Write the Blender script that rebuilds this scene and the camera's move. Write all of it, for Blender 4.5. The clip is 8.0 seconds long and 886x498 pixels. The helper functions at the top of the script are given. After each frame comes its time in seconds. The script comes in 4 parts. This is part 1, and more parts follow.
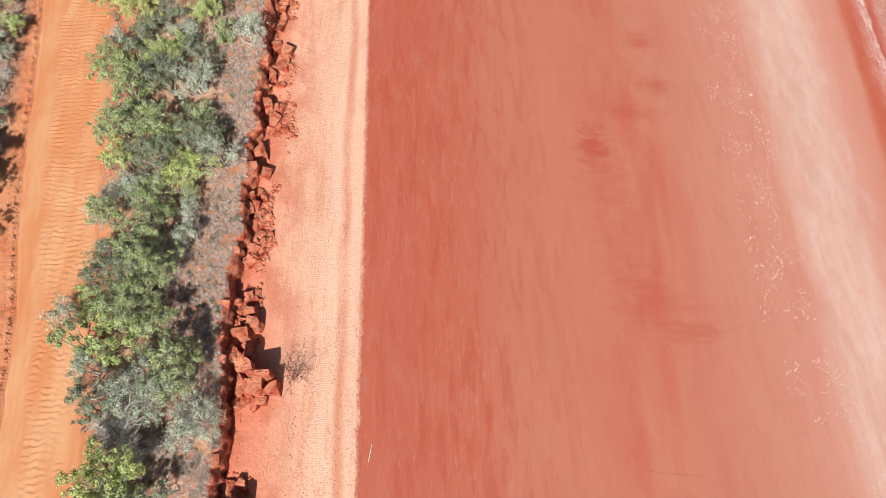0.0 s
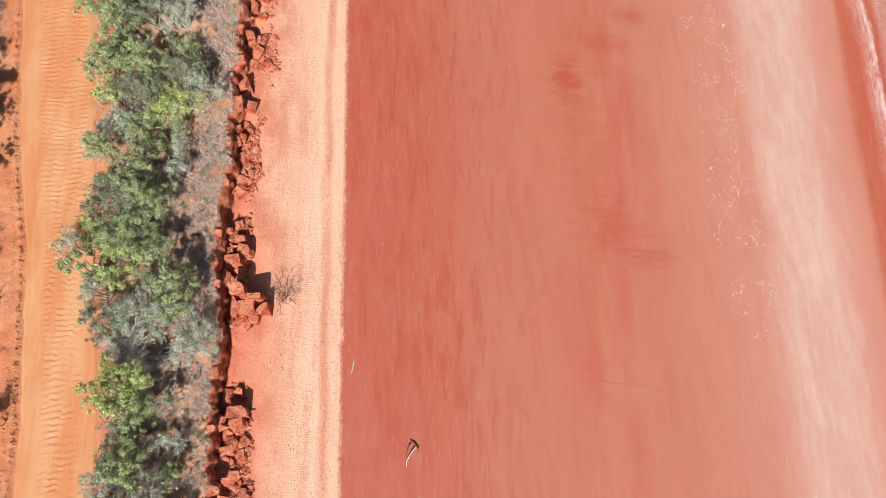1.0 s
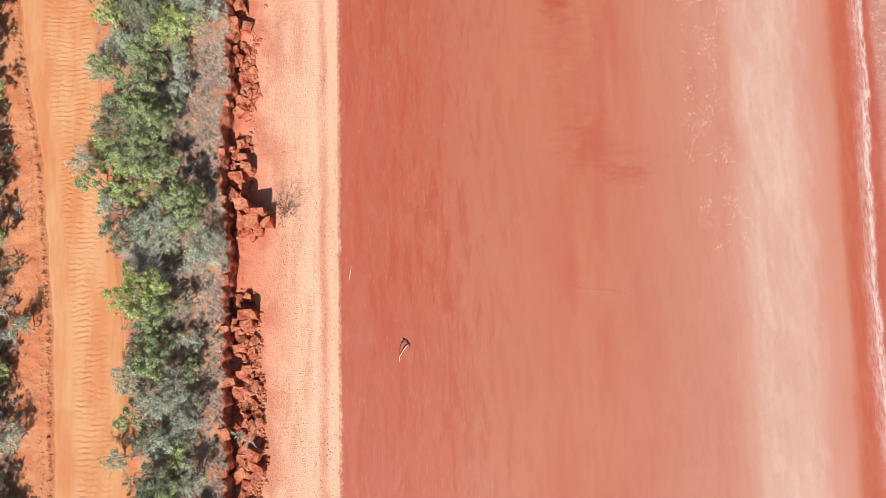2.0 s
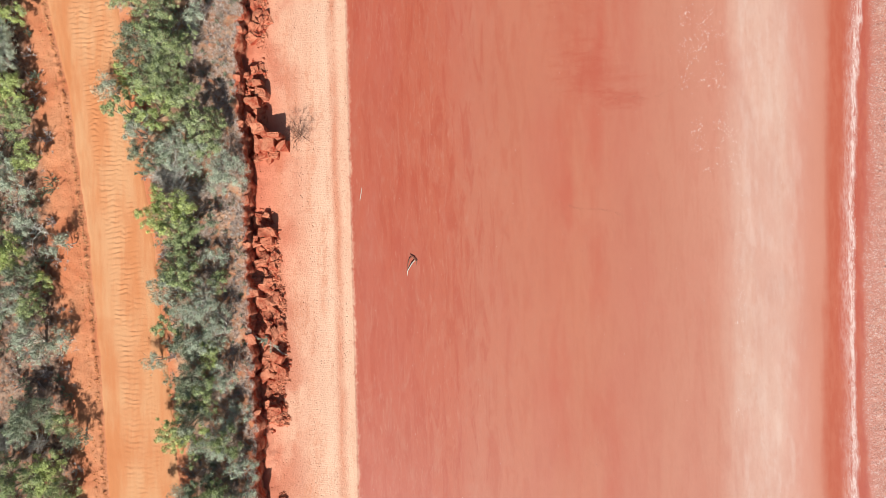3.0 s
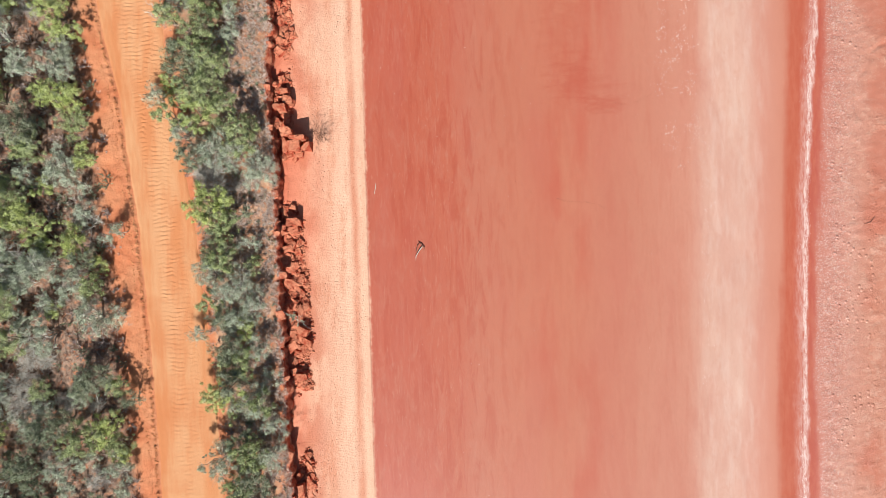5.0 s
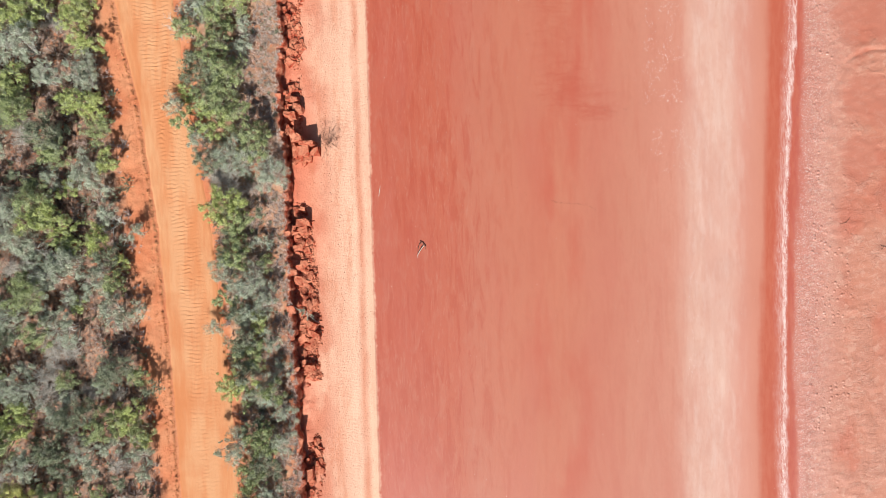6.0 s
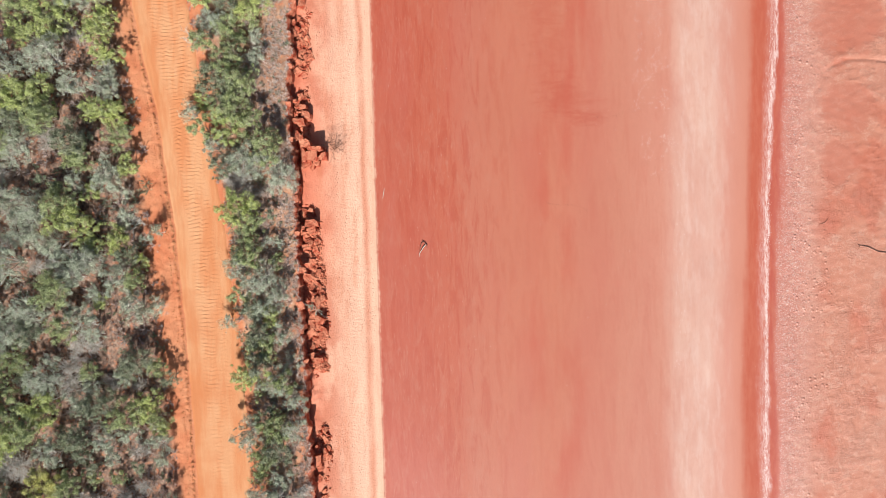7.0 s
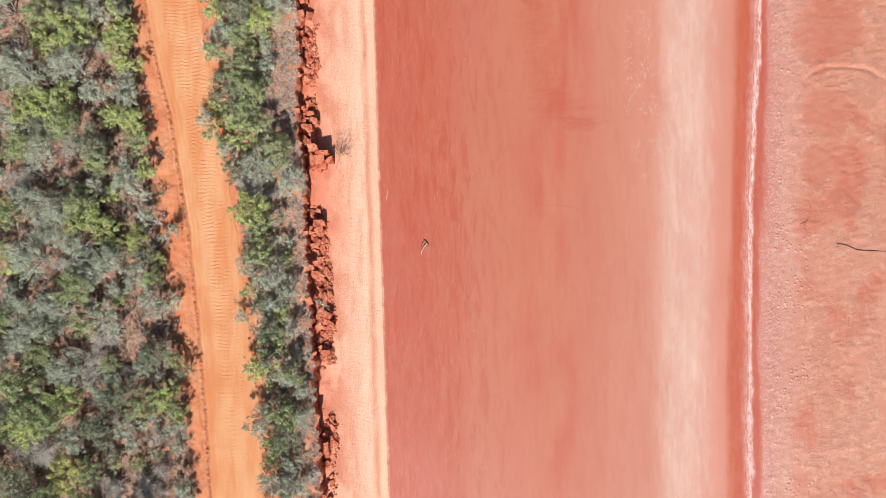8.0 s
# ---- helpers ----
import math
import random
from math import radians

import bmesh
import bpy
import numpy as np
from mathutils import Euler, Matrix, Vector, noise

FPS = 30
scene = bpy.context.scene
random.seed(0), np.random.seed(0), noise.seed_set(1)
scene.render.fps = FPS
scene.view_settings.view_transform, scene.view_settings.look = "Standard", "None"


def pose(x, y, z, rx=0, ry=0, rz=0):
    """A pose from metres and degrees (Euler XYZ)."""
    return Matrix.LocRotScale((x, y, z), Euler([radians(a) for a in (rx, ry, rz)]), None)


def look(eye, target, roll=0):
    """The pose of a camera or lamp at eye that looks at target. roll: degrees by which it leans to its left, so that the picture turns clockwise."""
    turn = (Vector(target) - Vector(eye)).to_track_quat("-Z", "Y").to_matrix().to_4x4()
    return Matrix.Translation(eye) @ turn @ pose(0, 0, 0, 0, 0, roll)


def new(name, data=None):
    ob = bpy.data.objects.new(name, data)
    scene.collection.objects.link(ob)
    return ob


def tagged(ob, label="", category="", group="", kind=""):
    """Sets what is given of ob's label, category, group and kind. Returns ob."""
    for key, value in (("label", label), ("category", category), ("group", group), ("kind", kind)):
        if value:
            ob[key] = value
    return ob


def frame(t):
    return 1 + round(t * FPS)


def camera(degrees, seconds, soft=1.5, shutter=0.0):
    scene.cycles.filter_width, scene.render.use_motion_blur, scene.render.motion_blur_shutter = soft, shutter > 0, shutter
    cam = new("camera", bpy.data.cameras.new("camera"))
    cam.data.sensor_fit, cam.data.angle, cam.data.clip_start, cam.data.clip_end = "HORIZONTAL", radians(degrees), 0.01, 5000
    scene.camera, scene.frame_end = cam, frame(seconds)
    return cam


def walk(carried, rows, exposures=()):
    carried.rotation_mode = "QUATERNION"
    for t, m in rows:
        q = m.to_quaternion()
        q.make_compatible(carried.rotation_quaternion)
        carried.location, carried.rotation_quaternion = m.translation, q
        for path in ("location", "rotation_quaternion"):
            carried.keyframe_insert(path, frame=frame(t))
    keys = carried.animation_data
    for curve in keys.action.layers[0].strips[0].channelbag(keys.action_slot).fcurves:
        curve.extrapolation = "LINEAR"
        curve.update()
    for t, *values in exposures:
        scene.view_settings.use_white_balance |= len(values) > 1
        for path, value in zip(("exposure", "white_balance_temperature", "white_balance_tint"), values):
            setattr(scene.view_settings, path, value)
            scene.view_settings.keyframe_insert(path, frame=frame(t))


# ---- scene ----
cam = camera(69.1, 8.0, soft=0.7)
METRES, EYE, TILT, LEAN, TURN = 26.0, 37.0, -86.6, 0.0, 0.0
ROWS = [
    (0.0, 0.0, 0.0, 0.0, 0.51, 21.82, 1.27),
    (0.5, 0.025, -0.0597, 0.0038, 0.46, 17.81, 1.28),
    (1.0, 0.055, -0.1201, 0.0095, 0.41, 13.73, 1.28),
    (1.5, 0.0786, -0.1826, 0.0106, 0.22, 9.75, 1.36),
    (3.0, 0.0675, -0.3647, 0.0065, 0.25, -1.82, 1.32),
    (3.5, 0.0585, -0.4244, 0.0089, 0.12, -2.87, 1.3),
    (4.0, 0.0537, -0.4858, 0.0128, 0.07, -2.92, 1.29),
    (4.5, 0.0497, -0.5472, 0.0166, 0.02, -2.99, 1.28),
    (6.0, 0.0425, -0.7327, 0.0284, -0.13, -3.22, 1.27),
    (6.5, 0.0405, -0.7942, 0.0323, -0.16, -3.26, 1.29),
    (7.0, 0.0384, -0.8558, 0.0358, -0.19, -3.32, 1.3),
    (7.5, 0.0367, -0.9179, 0.0387, -0.21, -3.37, 1.31),
    (8.0, 0.0349, -0.98, 0.0415, -0.24, -3.41, 1.33),
]
LIGHT = [(0.0, 0.56, 6500, 8), (1.5, 0.56, 6500, 7), (3.5, 0.56, 6500, 4), (5.0, 0.58, 6500, 6), (8.0, 0.61, 6500, 10)]  # stops, kelvin, tint
walk(cam, [(t, pose(0, 0, EYE, TILT, LEAN, TURN) @ pose(METRES * x, METRES * y, METRES * z, 90 + pitch, roll, yaw)) for t, x, y, z, yaw, pitch, roll in ROWS], LIGHT)

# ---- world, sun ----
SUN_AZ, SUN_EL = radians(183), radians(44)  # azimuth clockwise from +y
world = bpy.data.worlds.new("sky")
scene.world = world
world.use_nodes = True
_wn = world.node_tree
_sky = _wn.nodes.new("ShaderNodeTexSky")
_sky.sky_type, _sky.sun_disc = "NISHITA", False
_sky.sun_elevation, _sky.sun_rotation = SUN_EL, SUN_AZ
_sky.dust_density = 1.5
_wn.links.new(_sky.outputs[0], _wn.nodes["Background"].inputs[0])
_wn.nodes["Background"].inputs[1].default_value = 0.05
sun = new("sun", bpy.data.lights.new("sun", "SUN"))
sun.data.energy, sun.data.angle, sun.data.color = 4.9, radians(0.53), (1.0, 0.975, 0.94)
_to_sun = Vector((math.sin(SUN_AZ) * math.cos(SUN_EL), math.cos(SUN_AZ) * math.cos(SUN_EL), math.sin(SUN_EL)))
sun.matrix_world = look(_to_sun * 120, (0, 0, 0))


# ---- material kit ----
def lin(r, g, b, k=1.0):
    """A base colour from display values 0..255, times k."""
    return tuple(k * w * ((c / 255 + 0.055) / 1.055) ** 2.4 for c, w in zip((r, g, b), (1.0, 1.09, 1.16))) + (1.0,)


class Mat:
    """A small builder of node materials."""

    def __init__(self, name, rough=0.9, spec=0.3):
        self.m = bpy.data.materials.new(name)
        self.m.use_nodes = True
        self.t = self.m.node_tree
        self.b = self.t.nodes["Principled BSDF"]
        self.b.inputs["Roughness"].default_value = rough
        self.b.inputs["Specular IOR Level"].default_value = spec
        self.pos = self.node("ShaderNodeNewGeometry").outputs["Position"]

    def node(self, kind):
        return self.t.nodes.new(kind)

    def put(self, socket, value):
        if isinstance(value, bpy.types.NodeSocket):
            self.t.links.new(value, socket)
        else:
            socket.default_value = value

    def math(self, op, a, b=0.0, c=0.0):
        n = self.node("ShaderNodeMath")
        n.operation = op
        for s, v in zip(n.inputs, (a, b, c)):
            self.put(s, v)
        return n.outputs[0]

    def scaled(self, v, s):
        n = self.node("ShaderNodeVectorMath")
        n.operation = "MULTIPLY"
        self.put(n.inputs[0], v)
        n.inputs[1].default_value = s
        return n.outputs[0]

    def noise(self, scale=(1, 1, 1), detail=4.0, rough=0.55, distort=0.0, where=None):
        n = self.node("ShaderNodeTexNoise")
        self.put(n.inputs["Vector"], self.scaled(where or self.pos, scale))
        n.inputs["Scale"].default_value, n.inputs["Detail"].default_value = 1.0, detail
        n.inputs["Roughness"].default_value, n.inputs["Distortion"].default_value = rough, distort
        return n.outputs["Fac"]

    def voronoi(self, scale, feature="F1"):
        n = self.node("ShaderNodeTexVoronoi")
        n.feature = feature
        self.put(n.inputs["Vector"], self.scaled(self.pos, scale))
        n.inputs["Scale"].default_value = 1.0
        return n.outputs["Distance"]

    def span(self, v, a, b, lo=0.0, hi=1.0):
        n = self.node("ShaderNodeMapRange")
        n.interpolation_type = "SMOOTHSTEP"
        for s, x in zip(n.inputs, (v, a, b, lo, hi)):
            self.put(s, x)
        return n.outputs[0]

    def ramp(self, fac, stops):
        n = self.node("ShaderNodeValToRGB")
        e = n.color_ramp.elements
        while len(e) < len(stops):
            e.new(0.5)
        for el, (p, c) in zip(e, stops):
            el.position, el.color = p, c
        self.put(n.inputs[0], fac)
        return n.outputs["Color"]

    def mix(self, fac, a, b, kind="MIX"):
        n = self.node("ShaderNodeMix")
        n.data_type, n.blend_type = "RGBA", kind
        self.put(n.inputs[0], fac)
        self.put(n.inputs[6], a)
        self.put(n.inputs[7], b)
        return n.outputs[2]

    def xyz(self):
        n = self.node("ShaderNodeSeparateXYZ")
        self.put(n.inputs[0], self.pos)
        return n.outputs

    def random(self):
        return self.node("ShaderNodeObjectInfo").outputs["Random"]

    def island(self):
        return self.node("ShaderNodeNewGeometry").outputs["Random Per Island"]

    def done(self, color, bump=None, strength=0.5, dist=0.02, rough=None):
        self.put(self.b.inputs["Base Color"], color)
        if rough is not None:
            self.put(self.b.inputs["Roughness"], rough)
        if bump is not None:
            n = self.node("ShaderNodeBump")
            n.inputs["Strength"].default_value, n.inputs["Distance"].default_value = strength, dist
            self.put(n.inputs["Height"], bump)
            self.put(self.b.inputs["Normal"], n.outputs[0])
        return self.m


K = 0.58  # display value to base colour


def beach_material():
    """Dry sand, wet red sand, pale rippled band and mud in strips along the shore."""
    m = Mat("beach_sand", 0.75, 0.4)
    X, Y, Z = m.xyz()
    # the strips lean a little away from the shore line towards +y
    far = m.math("MULTIPLY", m.math("MULTIPLY", Y, 0.04), m.span(X, 2, 24))
    close = m.math("MULTIPLY", m.math("SUBTRACT", 0.2, m.math("MULTIPLY", Y, 0.008)), m.span(X, 6, 0))
    X = m.math("SUBTRACT", X, close)
    x = m.math("SUBTRACT", X, far)
    edge = m.noise((1.0, 1.3, 1), 6, 0.65)
    wide = m.noise((0.35, 0.05, 1), 5, 0.6)
    big = m.math("MULTIPLY", m.math("SUBTRACT", wide, 0.5), m.span(X, -4, 8, 0.15, 2.2))
    x = m.math("ADD", m.math("ADD", x, m.math("MULTIPLY", m.math("SUBTRACT", edge, 0.5), 0.46)), big)
    slow = m.math("MULTIPLY", m.math("SUBTRACT", m.noise((0.15, 0.14, 1), 4, 0.6), 0.5), m.span(X, -5.15, -5.5, 0.0, 1.5))
    speck = m.math("MULTIPLY", m.math("SUBTRACT", m.noise((9, 6, 1), 4, 0.7), 0.5), m.math("MULTIPLY", m.span(X, -4.4, -4.7), m.span(X, -5.6, -5.1, 0.2, 0.7)))
    x = m.math("ADD", m.math("ADD", x, slow), speck)
    x = m.math("ADD", x, m.math("MULTIPLY", m.span(X, -7.6, -8.6), m.math("ADD", m.span(Y, 9, 16, 0, 0.95), m.span(Y, 0, -8, 0, 0.7))))
    f = m.math("DIVIDE", m.math("ADD", x, 12.0), 58.0)
    bands = [
        (-12, 222, 112, 80), (-9.9, 244, 152, 118), (-8.6, 250, 182, 148), (-6.3, 254, 201, 169), (-5.4, 253, 199, 166), (-4.9, 250, 192, 160),
        (-4.86, 208, 104, 78), (-2, 205, 100, 74), (2, 208, 110, 82), (3.4, 210, 122, 95), (7, 212, 125, 97), (11, 213, 127, 98), (17, 217, 139, 113),
        (21.2, 223, 150, 125), (23.2, 239, 188, 165), (25.8, 241, 192, 170), (27.4, 230, 161, 138), (29.2, 225, 148, 122), (29.9, 206, 102, 74),
        (31.0, 204, 98, 72), (32.3, 200, 96, 78), (32.8, 217, 140, 120), (35.0, 220, 153, 130), (37.5, 218, 144, 116), (42, 222, 150, 121),
    ]
    col = m.ramp(f, [((p + 12) / 58, lin(r, g, b, K * (1.1 if p < -4.88 else 1.0))) for p, r, g, b in bands])
    # streaks left by the falling tide, along the shore
    wet = m.math("MULTIPLY", m.span(X, -4.95, -4.8), m.span(X, 30, 20, 0.2, 1.0))
    near = m.span(X, 9, 2, 0.25, 1.0)
    streak = m.noise((2.0, 0.42, 1), 6, 0.62, 0.9)
    amount = m.math("MULTIPLY", m.math("MULTIPLY", wet, near), m.span(streak, 0.46, 0.72))
    col = m.mix(m.math("MULTIPLY", amount, 0.34), col, lin(214, 142, 116, K))
    dark = m.math("MULTIPLY", m.math("MULTIPLY", wet, near), m.span(m.noise((1.6, 0.26, 2), 7, 0.66, 0.7), 0.46, 0.64))
    col = m.mix(m.math("MULTIPLY", dark, 0.5), col, lin(192, 78, 54, K))
    dash = m.math("MULTIPLY", m.math("MULTIPLY", wet, m.span(X, 6, 0, 0.12, 1.0)), m.span(m.noise((6.5, 1.0, 3), 5, 0.7, 0.5), 0.56, 0.7))
    col = m.mix(m.math("MULTIPLY", dash, 0.32), col, lin(226, 158, 132, K))
    nick = m.math("MULTIPLY", m.math("MULTIPLY", wet, m.span(X, 8, 0, 0.2, 1.0)), m.span(m.noise((7.5, 1.5, 8), 5, 0.7, 0.4), 0.55, 0.68))
    col = m.mix(m.math("MULTIPLY", nick, 0.3), col, lin(188, 80, 56, K))
    mottle = m.math("MULTIPLY", wet, m.span(m.noise((3.2, 2.2, 6), 6, 0.75), 0.42, 0.66))
    col = m.mix(m.math("MULTIPLY", mottle, 0.1), col, lin(176, 118, 98, K))
    haze = m.math("MULTIPLY", wet, m.span(m.noise((0.22, 0.06, 1), 6, 0.6, 0.4), 0.4, 0.7))
    col = m.mix(m.math("MULTIPLY", haze, 0.35), col, lin(206, 110, 92, K))
    # a band of red silt over the middle of the flat, with blots
    centre = m.math("ADD", m.math("MULTIPLY", m.noise((0.01, 0.07, 1), 2), 9.0), 7.0)
    off = m.math("ABSOLUTE", m.math("SUBTRACT", x, centre))
    silt = m.math("MULTIPLY", m.span(off, 3.2, 0.2), m.span(m.noise((0.5, 0.12, 1), 5, 0.6), 0.38, 0.68))
    col = m.mix(m.math("MULTIPLY", silt, 0.55), col, lin(204, 92, 70, K))
    for bx, by, rx, ry, s in ((10.1, 24.2, 1.5, 2.2, 0.6), (10.6, 22.5, 3.2, 5.0, 0.2), (14.4, 11.4, 2.2, 1.0, 0.28), (12.5, 13.0, 3.6, 3.0, 0.26), (11.0, 17.0, 2.4, 6.0, 0.14), (15.2, 29.4, 1.7, 1.0, 0.45), (14.8, 33.5, 1.6, 1.2, 0.45), (13.2, 27.0, 2.6, 1.0, 0.35)):
        dx, dy = m.math("DIVIDE", m.math("SUBTRACT", X, bx), rx), m.math("DIVIDE", m.math("SUBTRACT", Y, by), ry)
        d = m.math("SQRT", m.math("ADD", m.math("MULTIPLY", dx, dx), m.math("MULTIPLY", dy, dy)))
        d = m.math("ADD", d, m.math("MULTIPLY", m.math("SUBTRACT", m.noise((0.6, 1.9, 1), 8, 0.72, 0.5), 0.5), 2.8))
        col = m.mix(m.span(d, 1.0, 0.0, 0.0, s * 1.2), col, lin(194, 82, 60, K))
    # shallow pools of red silt on the mud
    for bx, by, rx, ry in ((39.4, 20.1, 3.6, 3.0), (38.9, 12.2, 2.5, 3.0), (38.3, 7.2, 1.8, 2.4)):
        dx, dy = m.math("DIVIDE", m.math("SUBTRACT", X, bx), rx), m.math("DIVIDE", m.math("SUBTRACT", Y, by), ry)
        d = m.math("SQRT", m.math("ADD", m.math("MULTIPLY", dx, dx), m.math("MULTIPLY", dy, dy)))
        d = m.math("ADD", d, m.math("MULTIPLY", m.math("SUBTRACT", m.noise((0.6, 0.6, 1), 7, 0.65), 0.5), 1.6))
        pools = m.math("MAXIMUM", pools, m.span(d, 1.1, 0.7)) if by < 20 else m.span(d, 1.1, 0.7)
    # ripples of the pale band
    pale = m.math("MULTIPLY", m.span(x, 21.5, 23.5), m.span(x, 28.5, 26.5))
    col = m.mix(m.math("MULTIPLY", pale, m.span(m.noise((1.5, 0.35, 1), 6, 0.6), 0.42, 0.7, 0, 0.4)), col, lin(246, 208, 190, K))
    col = m.mix(m.math("MULTIPLY", pale, m.span(m.noise((3.2, 1.1, 4), 6, 0.65, 0.8), 0.52, 0.66, 0, 0.4)), col, lin(228, 164, 140, K))
    # blotches of red sand below the bluff
    foot = m.math("MULTIPLY", m.span(X, -7.2, -9.5), m.span(m.noise((0.5, 0.3, 1), 5, 0.6), 0.4, 0.62))
    col = m.mix(m.math("MULTIPLY", foot, 0.6), col, lin(218, 110, 76, K))
    fine = m.noise((10, 7, 1), 5, 0.8)
    coarse = m.noise((1.3, 0.16, 1), 4, 0.6)
    grainy = m.math("ADD", m.math("MULTIPLY", coarse, 0.48), m.math("MULTIPLY", fine, 0.52))
    strip = m.span(m.math("ABSOLUTE", m.math("ADD", m.math("ADD", X, m.math("MULTIPLY", slow, 0.6)), 5.9)), 0.5, 0.02)
    tide = m.math("MULTIPLY", strip, m.span(grainy, 0.4, 0.53, 0.35, 1.0))
    loose = m.math("MULTIPLY", m.math("MULTIPLY", m.span(X, -6.9, -6.2), m.span(X, -4.9, -5.1)), m.span(grainy, 0.53, 0.6, 0.0, 0.5))
    tide = m.math("MAXIMUM", tide, loose)
    col = m.mix(m.math("MULTIPLY", tide, 0.72), col, lin(232, 136, 98, K))
    patchy = m.math("MULTIPLY", m.math("MULTIPLY", m.span(X, -11, -9.5), m.span(X, -6.2, -6.8)), m.span(grainy, 0.52, 0.57))
    col = m.mix(m.math("MULTIPLY", patchy, 0.55), col, lin(236, 146, 106, K))
    # pools and dry crust on the mud
    mud = m.span(x, 32.6, 33.6)
    crust = m.span(m.noise((1.4, 1.8, 1), 8, 0.72, 0.6), 0.5, 0.64)
    col = m.mix(m.math("MULTIPLY", m.math("MULTIPLY", mud, crust), 0.55), col, lin(240, 184, 158, K))
    salt = m.math("MULTIPLY", m.math("MULTIPLY", m.span(x, 32.3, 32.9), m.span(x, 36.5, 33.5, 0.15, 1.0)), m.span(m.noise((7, 8, 1), 6, 0.75, 0.6), 0.5, 0.64))
    col = m.mix(m.math("MULTIPLY", salt, 0.7), col, lin(248, 214, 202, K))
    red = m.span(m.noise((0.2, 0.15, 1), 3, 0.5), 0.5, 0.66)
    col = m.mix(m.math("MULTIPLY", m.math("MULTIPLY", m.span(x, 35, 37), red), 0.6), col, lin(208, 106, 78, K))
    col = m.mix(m.math("MULTIPLY", m.math("MULTIPLY", pools, mud), 0.62), col, lin(208, 124, 100, K))
    # a wisp of dried foam on the red strip
    deep = m.math("MULTIPLY", m.math("MULTIPLY", m.span(x, 29.4, 30.0), m.span(x, 32.8, 32.3)), m.span(m.noise((2.2, 0.5, 1), 6, 0.7), 0.4, 0.64))
    col = m.mix(m.math("MULTIPLY", deep, 0.5), col, lin(216, 122, 94, K))
    line = m.math("ADD", m.math("MULTIPLY", m.noise((0.01, 0.35, 1), 3), 0.5), 31.35)
    gap = m.math("SUBTRACT", x, line)
    wisp = m.math("MAXIMUM", m.span(m.math("ABSOLUTE", gap), 0.42, 0.05), m.math("MULTIPLY", m.math("MULTIPLY", m.span(gap, -1.1, -0.1), m.span(gap, 0.1, 0.0)), 0.55))
    wisp = m.math("MULTIPLY", wisp, m.span(m.noise((7, 1.3, 1), 8, 0.8), 0.34, 0.62))
    col = m.mix(m.math("MULTIPLY", wisp, 0.9), col, lin(255, 224, 212, K * 1.1))
    col = m.mix(m.span(m.noise((0.12, 0.1, 1), 4), 0.3, 0.75, 0, 0.16), col, lin(190, 110, 84, K))
    grain = m.noise((17, 17, 17), 4, 0.75)
    col = m.mix(0.2, col, m.mix(grain, (0.1, 0.05, 0.03, 1), (1, 0.85, 0.75, 1)), "OVERLAY")
    # foot marks and wind ripples on the dry sand, worm casts on the mud
    dry = m.span(X, -4.85, -5.0)
    rip = m.math("SINE", m.math("ADD", m.math("MULTIPLY", Y, 52.0), m.math("MULTIPLY", m.noise((1.4, 0.8, 1), 4), 14.0)))
    rip = m.math("MULTIPLY", rip, m.math("MULTIPLY", m.span(m.noise((0.9, 0.12, 3), 3), 0.3, 0.55, 0.015, 0.05), m.math("MULTIPLY", m.span(X, -8.4, -7.6), m.span(X, -6.1, -6.5))))
    pits = m.math("MULTIPLY", m.span(m.voronoi((6.0, 3.6, 1)), 0.26, 0.05), m.span(m.noise((2.0, 0.12, 1), 4), 0.52, 0.66, 0, -2.6))
    h_dry = m.math("MULTIPLY", dry, m.math("ADD", m.math("ADD", rip, pits), m.math("ADD", m.math("MULTIPLY", m.noise((5, 4, 1), 6, 0.7), 1.3), m.math("MULTIPLY", m.noise((17, 12, 1), 4, 0.7), 0.6))))
    lumps = m.math("MULTIPLY", m.span(m.voronoi((2.1, 2.1, 1)), 0.36, 0.08), m.span(m.noise((0.5, 0.3, 1), 2), 0.42, 0.6, 0.1, 0.9))
    flaky = m.math("MULTIPLY", m.noise((2.6, 5.5, 1), 8, 0.72, 2.2), m.span(m.noise((0.5, 0.4, 5), 4), 0.4, 0.62, 0.25, 1.5))
    flaky = m.math("MULTIPLY", flaky, m.span(x, 36, 39.5, 0.6, 1.3))
    lumps = m.math("MULTIPLY", lumps, m.span(x, 38.5, 36.5, 0.15, 1.3))
    fringe = m.math("MULTIPLY", m.math("MULTIPLY", m.noise((5, 9, 1), 6, 0.7, 1.5), 1.1), m.math("MULTIPLY", m.span(x, 32.4, 33.1), m.span(x, 34.6, 33.4)))
    crisp = m.math("MULTIPLY", m.noise((12, 16, 1), 4, 0.7, 0.8), m.span(m.noise((0.7, 0.6, 9), 3), 0.4, 0.6, 0.1, 0.6))
    h_mud = m.math("ADD", fringe, m.math("MULTIPLY", m.math("MULTIPLY", mud, m.math("SUBTRACT", 1.0, m.math("MULTIPLY", pools, 0.75))), m.math("ADD", crisp, m.math("ADD", flaky, lumps))))
    h = m.math("ADD", m.math("ADD", h_dry, h_mud), m.math("MULTIPLY", m.noise((2.2, 0.9, 1), 5, 0.6), 0.3))
    rough = m.math("SUBTRACT", 0.85, m.math("MULTIPLY", m.span(X, -4.95, -4.8), 0.38))
    return m.done(col, h, 0.75, 0.06, rough)


